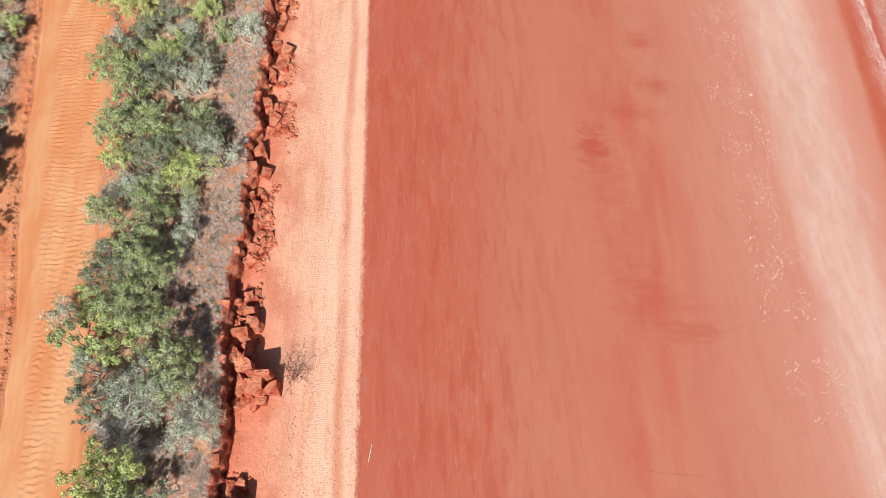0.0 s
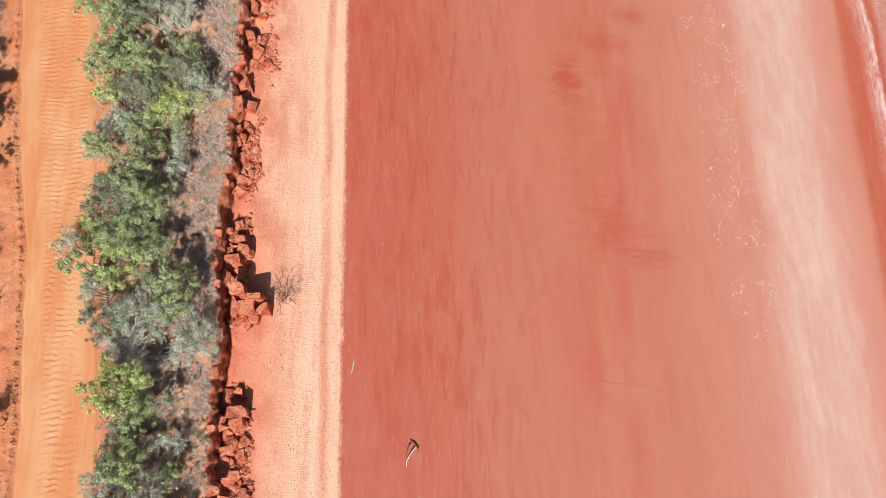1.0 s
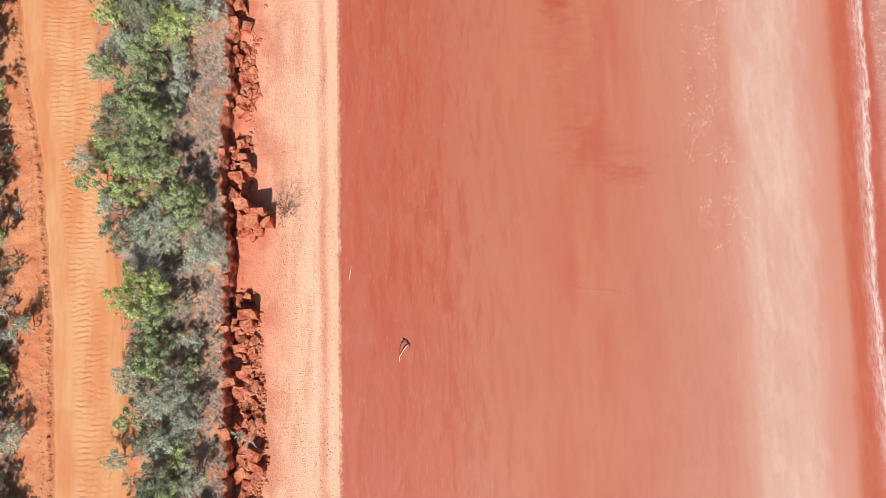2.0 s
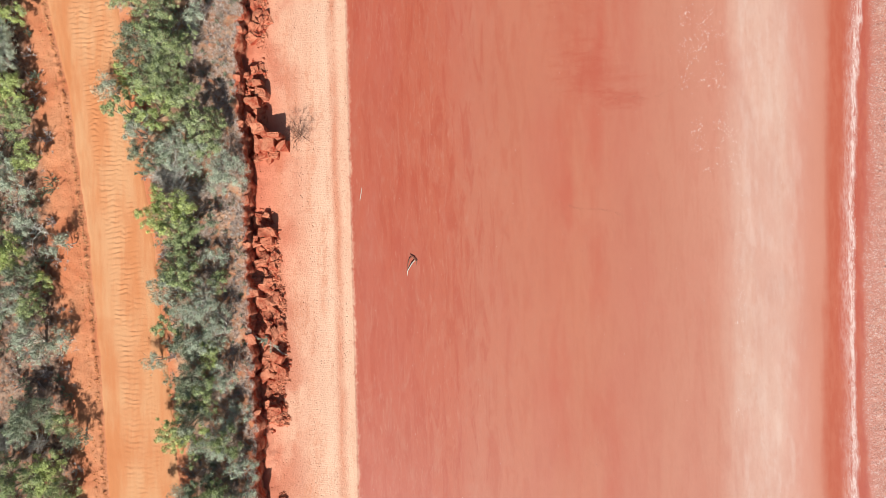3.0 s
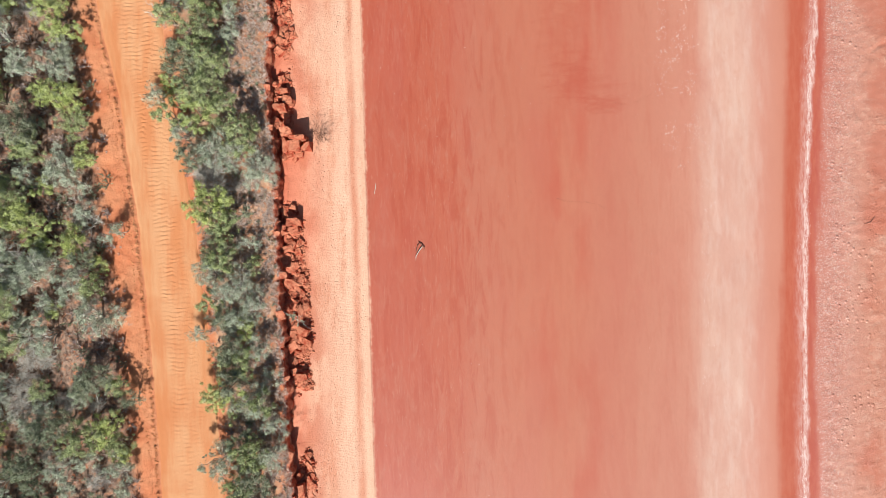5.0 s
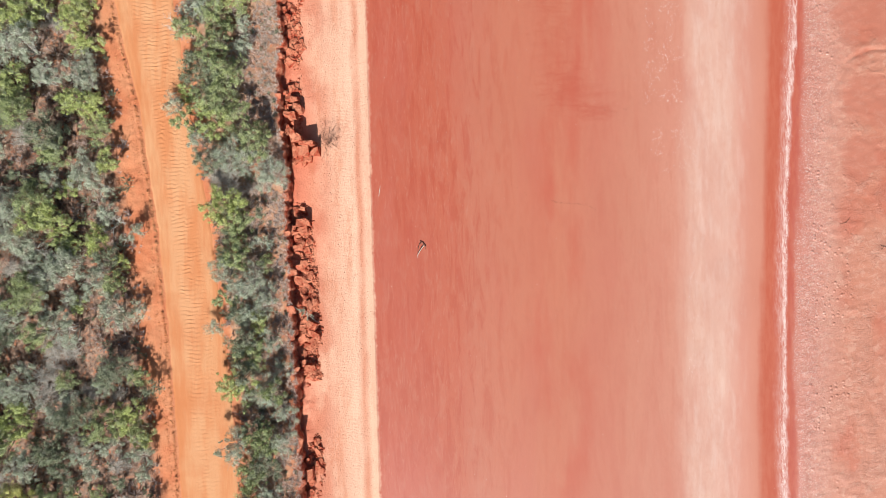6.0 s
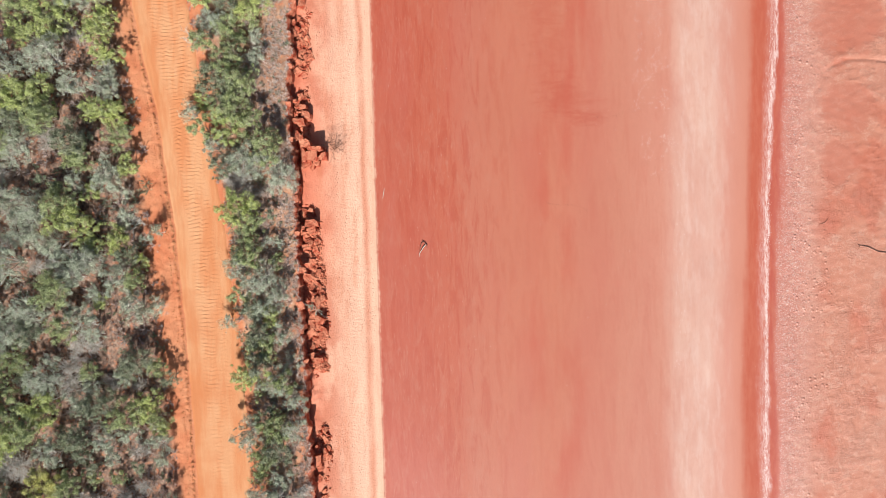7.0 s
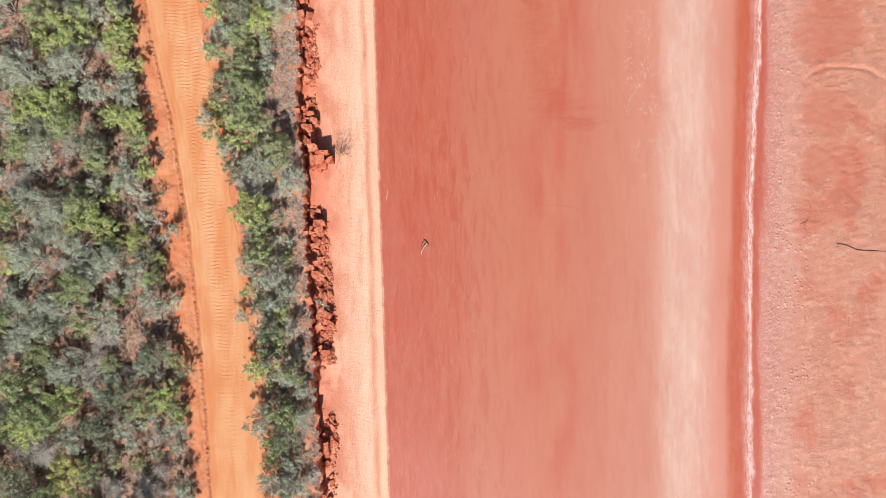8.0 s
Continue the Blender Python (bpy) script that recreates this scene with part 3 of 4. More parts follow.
def shrub_meshes(kind, seed, reach):
    """Meshes of a shrub, reach metres in radius: limbs that end in rounded leafy lobes with twigs among them."""
    rng, r = np.random.default_rng(seed), random.Random(seed)
    dense, size, twigs, lift = HABIT[kind]
    count = 2 + int(1.7 * reach * reach)
    woods, tris = [], []
    squeeze, turn = r.uniform(0.75, 1.0), r.uniform(0, 6.28)
    lobes = []
    for i in range(count):
        a = 2.4 * i + turn + r.uniform(-0.4, 0.4)
        ball = r.uniform(0.34, 0.7) * reach ** 0.45
        q = math.sqrt((i + 0.35) / count) * max(0.12, reach - ball * 0.8)
        high = lift * reach ** 0.8 * (1.0 - 0.5 * (q / reach) ** 2) * r.uniform(0.55, 1.12) - 0.4 * ball
        lobes.append((Vector((q * math.cos(a), q * math.sin(a) * squeeze, max(0.3 * ball, high))), ball))
    whole = sum(b * b for _, b in lobes)
    area = math.pi * reach * reach
    for c, ball in lobes:
        root = Vector((r.uniform(-0.15, 0.15), r.uniform(-0.15, 0.15), -0.12))
        woods.append(limb(r, root, c, 0.03 + 0.015 * reach, 0.016, 0.16, 4, 4)[0])
        share = ball * ball / whole
        for _ in range(int(twigs * area * share) + 1):
            d = Vector((r.gauss(0, 0.8), r.gauss(0, 0.8), r.gauss(0.35, 0.5))).normalized()
            base = c + d * ball * r.uniform(0.0, 0.4)
            tip = c + Vector((d.x, d.y, d.z * 0.85)) * ball * r.uniform(0.85, 1.3)
            woods.append(tube([base, tip], (0.012, 0.004), 3))
            if kind == "bare":
                for _ in range(2):
                    m = base.lerp(tip, r.uniform(0.3, 0.8))
                    woods.append(tube([m, m + Vector((r.gauss(0, 0.17), r.gauss(0, 0.17), r.uniform(-0.05, 0.2)))], (0.008, 0.004), 3))
        tris.append(lobe_leaves(rng, c, ball, int(dense * area * share), size))
    v, f = join(woods)
    wood = mesh_of("trunk", v, f, BLEACHED if kind in ("bare", "silver") else BARK, True)
    lv = np.concatenate(tris)
    return wood, mesh_of("crown", lv, np.arange(len(lv)).reshape(-1, 3), LEAF["grey" if kind == "bare" else kind])


LABELS = {
    "green": "dense olive-green wattle shrub on red soil",
    "lime": "bright lime-green leafy shrub in the scrub",
    "yellow": "yellow-green leafy shrub with a broad crown",
    "silver": "grey-green shrub with pale twigs showing",
    "dark": "dark green bushy shrub with deep gaps",
    "bare": "leafless grey shrub of bleached bare branches",
}
SIZES = (0.6, 0.9, 1.25, 1.6, 2.05)
stock = {}
_pick = random.Random(5)
planted = []


def plant(kind, places, stretch=1.0):
    """Shrubs at (x, y, radius), each cut from a small stock by kind and size."""
    for x, y, r in places:
        planted.append((x, y, r))
        step = min(range(len(SIZES)), key=lambda i: abs(SIZES[i] - r))
        key = (kind, step, _pick.randrange(4))
        if key not in stock:
            stock[key] = shrub_meshes(kind, 97 * step + 13 * key[2] + 7 * len(kind), SIZES[step])
        bush = new("shrub")
        fit, tall = r / SIZES[step], stretch * _pick.uniform(0.85, 1.2)
        bush.matrix_basis = pose(x, y, top_z(x, y) - 0.02, _pick.uniform(-5, 5), _pick.uniform(-5, 5), _pick.uniform(0, 360)) @ Matrix.Diagonal((fit, fit, fit * tall, 1))
        tagged(bush, LABELS[kind], "shrub", "coastal scrub")
        for name, me in zip(("trunk", "crown"), stock[key]):
            ob = new(name, me)
            ob.parent = bush


plant("green", [(-33.3, 21.2, 2), (-31.4, 11.5, 1.9), (-36.1, 9.4, 1.9), (-29.2, 8, 1.6), (-30.3, 4, 2.1), (-36.5, 3.5, 1.7), (-30.9, -2.8, 2.1), (-30.5, -6.1, 1.6), (-34.3, -8.7, 1.6), (-36.1, -11.4, 2.2), (-35.1, -13.4, 2.5), (-33.4, -14.6, 1.7), (-30.1, -18.9, 1.6), (-33.8, -21.2, 1.6), (-37.7, -5.4, 1.7), (-38.5, 1, 2), (-39, -18.2, 2.3), (-30.4, -22.6, 1.9), (-13.7, -23, 1.59), (-26.9, 21.7, 1.3), (-21.4, 34.3, 1.8), (-13.9, 34.3, 2), (-28.8, 34.8, 1.7), (-18.6, 25.5, 2), (-16.4, 22.9, 2), (-16.6, 18.5, 1.66), (-16.5, 15.8, 1.66), (-15.5, 13.6, 2)])
plant("green", [(-15.8, 11.7, 2), (-14.4, 10.7, 1.4), (-13, 8.2, 1.91), (-14.8, 2.5, 1.59), (-15, -0.5, 1.7), (-15.9, -3.7, 1.26), (-14, -7.9, 1.7), (-12, -11, 1.26), (-13.3, -14.8, 1.7), (-14, -17.3, 1.48), (-25.5, 9.6, 1.5), (-29, 7.8, 1.2), (-24.3, -2.4, 1.3), (-22.8, -9.5, 1.2), (-22.5, -13.6, 1.1), (-25.3, -13.5, 1.7)])
plant("lime", [(-30.9, 19.4, 2.5), (-32.7, 18.4, 1.7), (-27.2, 18.5, 1.5), (-26.5, 20, 1.5), (-26.3, 16.6, 1.5), (-34.5, 13, 2.2), (-32.1, 13, 2.2), (-27.4, 11.6, 1.5), (-26.2, 11.6, 1.5), (-29.6, 2.6, 1.8), (-36.8, -1, 1.4), (-32.2, -12.9, 1.9), (-36.2, -15.3, 2.3), (-28, 32, 1), (-14.9, 32.8, 2), (-17.2, 29, 1.66), (-18.4, 21, 1.4), (-14.4, 20.3, 1.78), (-18.8, 12.1, 1.27), (-16.4, 10.2, 1.66), (-15.6, 3.3, 2), (-13.1, -5.7, 1.04), (-15, -10.6, 1.7), (-24.9, 7.2, 1.3), (-28.2, 5, 1.1), (-27.9, 1.4, 1.5), (-26.1, 1.2, 1.5), (-23.9, -0.6, 0.8)])
plant("lime", [(-27.4, -4.2, 0.9), (-23.7, -12.7, 1.7), (-22.7, -15, 0.9)])
plant("silver", [(-28.7, 21.3, 1.5), (-35, 15.8, 2.5), (-31, 16.2, 2.2), (-26.8, 14.8, 1.5), (-26.4, 13.6, 1.5), (-29.3, 13.7, 1.6), (-36.3, 11.6, 1.7), (-34.1, 8.8, 1.9), (-34.7, 4.9, 1.9), (-33, 3.6, 1.9), (-33.8, 1.7, 1.9), (-31.8, 1.1, 1.6), (-34.8, -0.5, 2.2), (-29.4, -0.9, 2.3), (-36.4, -4, 2.2), (-33, -4.8, 2.1), (-35, -6.5, 2.2), (-36.5, -7.9, 1.9), (-32.1, -10.5, 1.9), (-31.5, -16.4, 1.6), (-22, -21.2, 1.3), (-36.8, 21.7, 1.7), (-38.4, 7.4, 2.3), (-39, -9.8, 2.3), (-35.4, -22.7, 2.3), (-22.5, -23.1, 1.5), (-13.1, -19.3, 1.37), (-12.6, -20.9, 1.59)])
plant("silver", [(-14.5, -20.8, 1.48), (-28.5, 29.9, 1.6), (-17.7, 34.7, 2), (-12.2, 30.5, 1.4), (-14.9, 26.5, 1.66), (-13, 21.2, 1.4), (-18, 18.7, 1.66), (-19.6, 11.5, 1.02), (-17.6, 8.6, 1.53), (-15.3, 7.6, 1.66), (-13.9, 7.3, 1.53), (-12.2, 6.4, 1.78), (-15.9, -1.7, 1.59), (-13.9, -2.5, 1.92), (-12.7, -4, 1.48), (-14.1, -5.3, 1.37), (-16.9, -5.9, 0.82), (-12.3, -7, 1.26), (-12, -9.4, 1.26), (-13.2, -11.2, 1.48), (-11.7, -13, 1.26)])
plant("silver", [(-15.3, -15.3, 1.7), (-11.7, -15, 1.37), (-26.6, 6.6, 1.7), (-29.2, 5.9, 1.1), (-25.6, 5.3, 1.3), (-25.2, 2.8, 1.2), (-23.6, 1.1, 0.7), (-27.9, -0.8, 1.7), (-29.5, -1.8, 1.7), (-25.9, -2.1, 1.5), (-27.9, -3.4, 1.3), (-24.4, -4.7, 1.7), (-22.7, -4.5, 1), (-28, -5.8, 1.7), (-29.8, -4.6, 1.3), (-25.9, -10.3, 1.1), (-28.3, -11, 1.1), (-27, -15.5, 1.5), (-25.3, -15.1, 1.1), (-23, -15.9, 1.3), (-29.3, -12.2, 1.1)])
plant("dark", [(-30, 21.5, 1.7), (-26.5, 21.6, 1.4), (-33.6, 10.8, 1.9), (-29.2, 9.5, 1.8), (-31.2, 5.6, 1.3), (-33.3, -6.5, 1.6), (-29.3, -16, 1.6), (-36.8, -19.3, 2), (-35.8, -20.9, 1.7), (-37.2, 14.8, 2), (-37.7, -13.3, 1.7), (-26, -23.2, 1.9), (-27, 24.5, 0.9), (-18.8, 30.7, 1.4), (-16.7, 26.5, 1.66), (-14, 22, 1.53), (-17.1, 13.3, 2), (-16.8, 6.6, 1.27), (-14.9, -4.9, 1.26), (-14.7, -6.9, 1.48), (-14.4, -9.3, 1.37), (-13.7, -13.7, 1.26), (-12.9, -16.6, 1.48), (-28.9, 9.1, 1.4), (-29.4, 3.1, 1.1), (-24.7, -0.3, 1.2), (-24.4, -9.1, 1.9), (-21.8, -10.6, 0.9)])
plant("dark", [(-28.1, -13, 1.7), (-29.8, -15, 1.5)])
plant("bare", [(-29.5, 18.3, 1.4), (-32.1, 9.9, 1.3), (-36.2, 6.4, 1.8), (-32.1, -1.1, 1.6), (-29.1, -7.6, 1.6), (-30.6, -10.3, 1.6), (-35.2, -17.3, 2.3), (-28.9, -21, 1.5), (-25.9, -21.1, 1.5), (-11.2, -20.4, 0.93), (-27.6, 28, 0.7), (-16.1, 5.7, 1.53), (-14.9, 4.6, 1.27), (-26.9, -10.7, 1.1), (-24.6, -16.5, 1.1), (-29.7, -9, 1.1)])
plant("yellow", [(-32.6, -19.4, 2.2), (-19.6, 32.9, 2)])
plant("green", [(-20.7, 28.4, 1.66), (-18.8, 23.2, 1.78), (-18.5, 17.1, 1.27), (-18.6, 10, 1.4)])
plant("dark", [(-15.3, 29, 1.27), (-16.1, 20.7, 1.53), (-18.5, 14.8, 1.02)])
plant("silver", [(-22.5, 1.6, 0.7)], 1.9)


def fill_gaps():
    """Smaller shrubs where the scrub closes between the larger ones."""
    r, made, y = random.Random(61), [0, 0], -25.0
    while y < 37:
        e, b, l = along(ROAD_R, y), edge_x(y), along(ROAD_L, y)
        reach = 2.3 if y > 3 else 1.1
        for x0, x1, step in ((e + 0.95, b - reach, 1.1), (-40.0, l - 2.3, 1.9)):
            x = x0 + r.random() * 0.5
            while x < x1 and made[x0 < -30] < (95, 45)[x0 < -30]:
                yy, size = y + r.uniform(-0.4, 0.4), r.uniform(0.55, 0.95)
                if all(math.hypot(x - p, yy - q) > 0.72 * c + 0.25 for p, q, c in planted):
                    plant(r.choices(("silver", "bare", "dark", "green"), (4, 2, 2, 3))[0], [(x, yy, size)])
                    made[x0 < -30] += 1
                x += step
        y += 1.15


fill_gaps()


# ---- grass, litter, foam and specks ----
def scatter(name, label, category, pieces, mat):
    v = np.concatenate([p for p, _ in pieces])
    f, b = [], 0
    for p, q in pieces:
        f += [tuple(i + b for i in t) for t in q]
        b += len(p)
    return tagged(new(name, mesh_of(name, v, f, mat)), label, category, kind="stuff")


def tuft(r, x, y, z, size, blades):
    """Thin bent blades that spread from one root."""
    v, f = [], []
    for i in range(blades):
        a, t = r.uniform(0, 6.283), r.uniform(0.25, 1.0)
        dx, dy, w = math.cos(a) * size, math.sin(a) * size, 0.004 + 0.006 * r.random()
        bx, by = x + 0.25 * dx * r.random(), y + 0.25 * dy * r.random()
        k = len(v)
        v += [(bx - dy * w / size, by + dx * w / size, z), (bx + dy * w / size, by - dx * w / size, z), (bx + dx * t, by + dy * t, z + size * (1.1 - t * 0.75))]
        f.append((k, k + 1, k + 2))
    return v, f


def flake(r, x, y, z, a, b, turn, thick):
    """A small domed scale with an uneven rim."""
    v = [(x, y, z + thick)]
    c, s = math.cos(turn), math.sin(turn)
    for i in range(6):
        t = i * 1.0472 + r.uniform(-0.3, 0.3)
        p, q = a * math.cos(t) * r.uniform(0.6, 1.2), b * math.sin(t) * r.uniform(0.6, 1.2)
        v.append((x + p * c - q * s, y + p * s + q * c, z + 0.004))
    return v, [(0, 1 + i, 1 + (i + 1) % 6) for i in range(6)]


def clod(r, x, y, z, a):
    """A crumb of soil or stone: a lopsided octahedron."""
    k = [r.uniform(0.6, 1.3) * a for _ in range(6)]
    t = r.uniform(0, 1.5)
    c, s = math.cos(t), math.sin(t)
    v = [(x + k[0] * c, y + k[0] * s, z), (x - k[1] * s, y + k[1] * c, z), (x - k[2] * c, y - k[2] * s, z), (x + k[3] * s, y - k[3] * c, z), (x, y, z + 0.7 * k[4]), (x, y, z - 0.5 * k[5])]
    return v, [(0, 1, 4), (1, 2, 4), (2, 3, 4), (3, 0, 4), (1, 0, 5), (2, 1, 5), (3, 2, 5), (0, 3, 5)]


def undergrowth():
    """Low scrub in the gaps between the shrubs, and heath along the bluff, too tangled to tell apart."""
    r, rng = random.Random(21), np.random.default_rng(21)
    tangle = {"grey": [], "green": []}
    twigs = []
    y = -27.0
    while y < 42:
        l, e, b = along(ROAD_L, y) - 1.5, along(ROAD_R, y) + 0.5, edge_x(y)
        for x0, x1, step, heath in ((-42.0, l, 0.7, 0), (e - 0.2, b - 2.2, 0.7, 0), (e + 0.05, e + 1.1, 0.42, 1), (b - 3.4, b - 0.2, 0.36, 1)):
            x = x0 + r.random() * step
            while x < x1:
                yy = y + r.uniform(-0.5, 0.5)
                size = 0.12 + 0.3 * r.random() ** 2 if heath else r.uniform(0.3, 0.65)
                free = all(math.hypot(x - a, yy - q) > 0.7 * c for a, q, c in planted)
                if free and r.random() < 0.87:
                    z = top_z(x, yy)
                    kind = "grey" if r.random() < (0.6 if heath else 0.55) else "green"
                    root, sprays = Vector((x, yy, z)), []
                    for _ in range(7 if heath else 10):
                        a = r.uniform(0, 6.283)
                        tip = root + Vector((math.cos(a) * r.uniform(0.2, 1), math.sin(a) * r.uniform(0.2, 1), r.uniform(0.35, 1.0))) * size
                        sprays.append((root.lerp(tip, 0.35), tip, 0.05 if heath else 0.08))
                        if r.random() < 0.5:
                            twigs.append(limb(r, root, tip, 0.011, 0.004, 0.05, 2, 3)[0])
                    if heath or r.random() < 0.8:
                        v, f = leaves(rng, sprays, 24 if heath else 28, 0.055 if heath else 0.075)
                        tangle[kind].append((v, f.tolist()))
                x += step * r.uniform(0.8, 1.3)
        y += 0.8
    scatter("undergrowth", "low grey-leaved heath on red soil", "undergrowth", tangle["grey"], LEAF["grey"])
    scatter("undergrowth", "low olive-green scrub under the shrubs", "undergrowth", tangle["green"], LEAF["dark"])
    scatter("dead_twigs", "tangled bare grey twigs in the undergrowth", "twigs", [([tuple(p) for p in v], f) for v, f in twigs], BARK)


undergrowth()


# lines of stranded scraps: from, to, how many, how wide
TRAILS = ((-7.3, 8.2, -6.8, 7.7, 45, 0.22), (-8.4, 7.2, -8.1, 6.9, 30, 0.15), (-9.0, 4.9, -8.6, 4.6, 25, 0.2), (-7.0, -6.4, -6.8, -7.2, 45, 0.15), (-6.7, -2.5, -6.2, -2.9, 25, 0.04), (-9.6, 23.8, -9.2, 23.4, 30, 0.25), (-9.8, 22.8, -9.5, 22.4, 30, 0.15), (10.4, 4.0, 14.6, 2.7, 110, 0.03), (14.8, 11.3, 18.6, 12.0, 60, 0.05), (14.0, 10.4, 15.2, 11.6, 35, 0.25), (9.8, 25.8, 10.8, 23.4, 50, 0.3), (14.0, 28.6, 15.5, 28.3, 20, 0.2), (5.5, 5.5, 8.5, 4.4, 25, 0.05))


def dress_ground():
    r = random.Random(33)
    tufts, road_grass = [], []
    for _ in range(8500):
        y = r.uniform(-28, 43)
        d = 0.08 + 3.6 * r.random() ** 1.1
        x = edge_x(y) - d
        if noise.noise((x * 0.9, y * 0.9, 20)) > -0.3:
            tufts.append(tuft(r, x, y, top_z(x, y), r.uniform(0.14, 0.34), 26))
    for _ in range(1500):
        y = r.uniform(-28, 43)
        x = r.uniform(-42, along(ROAD_L, y) - 1.2) if r.random() < 0.7 else along(ROAD_R, y) + r.uniform(0.1, 2.5)
        road_grass.append(tuft(r, x, y, top_z(x, y), r.uniform(0.15, 0.35), 28))
    scatter("grass", "dry grey-brown grass tufts on the bluff top", "grass", tufts, DRY_GRASS)
    scatter("grass", "dry grass and litter among the shrubs", "grass", road_grass, DRY_GRASS)
    foam = []
    for _ in range(3200):
        y = r.uniform(-28, 44)
        mid = 31.55 + 0.04 * y + 0.16 * noise.noise((0, y * 0.35, 40)) + 0.05 * noise.noise((0, y * 1.7, 41))
        strong = 0.5 + 0.5 * noise.noise((0, y * 0.6, 42))
        x = mid - 0.1 + (r.gauss(0, 0.09) if r.random() < 0.6 + 0.4 * strong else -abs(r.gauss(0, 0.35)))
        foam.append(flake(r, x, y, beach_z(x, y), r.uniform(0.005, 0.013), r.uniform(0.012, 0.04), r.gauss(0, 0.25), 0.01))
    scatter("sea_foam", "thin line of white foam left on red mud", "foam", foam, SHELL)
    specks = []
    for _ in range(2300):
        y = r.uniform(6, 44)
        k = r.choice((-0.9, 0.5, 1.6))
        x = 20.3 + k + 0.8 * noise.noise((k * 7, y * 0.3, 43)) + r.gauss(0, 0.34) + 0.03 * (y - 20) + 1.4 * smooth_step(14, 6, y)
        if noise.noise((k, y * 0.5, 44)) + 0.6 * noise.noise((x * 1.5, y * 1.5, 47)) > -0.1:
            specks.append(flake(r, x, y, beach_z(x, y), 0.009 + 0.03 * r.random() ** 2, 0.014 + 0.06 * r.random() ** 2, r.uniform(0, 3.1), 0.012))
    for _ in range(260):
        y = r.uniform(-12, 8)
        x = 22.9 + 0.03 * y + 0.5 * noise.noise((3.0, y * 0.4, 45)) + r.gauss(0, 0.22)
        if noise.noise((9.0, y * 0.6, 46)) > -0.15:
            specks.append(flake(r, x, y, beach_z(x, y), 0.008 + 0.02 * r.random() ** 2, 0.012 + 0.04 * r.random() ** 2, r.uniform(0, 3.1), 0.012))
    for _ in range(420):
        x, y = r.uniform(-4.5, 29), r.uniform(-28, 44)
        specks.append(flake(r, x, y, beach_z(x, y), r.uniform(0.008, 0.018), r.uniform(0.008, 0.024), r.uniform(0, 3.1), 0.012))
    scatter("shell_bits", "white shell and foam specks on the wet flat", "shells", specks, SHELL)
    bits = []
    # pebbles and scraps; many dark crumbs stand in for shaded footprint dents
    for _ in range(6500):
        y = r.uniform(-28, 44)
        k = r.choice((-5.15, -5.4, -5.7, -5.95, -6.1, -7.0, -7.6, -8.4, -9.3))
        x = k + r.gauss(0, 0.16)
        if noise.noise((k, y * 0.8, 50)) > -0.1:
            bits.append(clod(r, x, y, beach_z(x, y) + 0.005, 0.01 + 0.028 * r.random() ** 2))
    bits_before = len(bits)
    scatter("pebbles", "dark pebbles, twig scraps and crumbs in place of shaded footprints along old tide lines", "pebbles", bits, PEBBLE_PRINT)
    for x0, y0, x1, y1, n, wide in TRAILS:
        for i in range(n):
            u = r.random()
            x = x0 + (x1 - x0) * u + r.gauss(0, wide)
            y = y0 + (y1 - y0) * u + 0.25 * math.sin(u * 5 + x0) + r.gauss(0, wide)
            bits.append(clod(r, x, y, beach_z(x, y) + 0.004, r.uniform(0.008, 0.022)))
    scatter("drift_scraps", "thin lines of dark twig scraps stranded on the wet sand", "debris", bits[bits_before:], CHARRED)
    crumbs = []
    for _ in range(3600):
        y = r.uniform(-28, 44)
        x = along(ROAD_L, y) - 0.2 + r.choice((0.0, 0.0, 0.0, 0.0, -0.42)) + 0.1 * noise.noise((7.0, y * 0.5, 3)) + r.gauss(0, 0.07)
        crumbs.append(clod(r, x, y, top_z(x, y) + 0.01, 0.018 + 0.06 * r.random() ** 2))
    scatter("soil_clods", "orange soil clods in the windrow beside the road", "soil", crumbs, ROAD)


dress_ground()


# ---- rocks at the foot of the bluff ----
def rock_mesh(seed, cuts=9, long=1.0, flat=0.8):
    """A broken block with sharp faces and slightly chipped edges."""
    r = random.Random(seed)
    bm = bmesh.new()
    bmesh.ops.create_cube(bm, size=2.0)
    for _ in range(cuts):
        d = Vector((r.gauss(0, 1), r.gauss(0, 1), r.gauss(0, 1))).normalized()
        bmesh.ops.bisect_plane(bm, geom=bm.verts[:] + bm.edges[:] + bm.faces[:], plane_co=d * r.uniform(0.62, 1.1), plane_no=d, clear_outer=True)
        edges = [e for e in bm.edges if e.is_boundary]
        if edges:
            bmesh.ops.edgeloop_fill(bm, edges=edges)
    finish_rock(bm, seed, 0.025)
    for v in bm.verts:
        v.co.x *= long
        v.co.z *= flat
    return rock_data(bm)


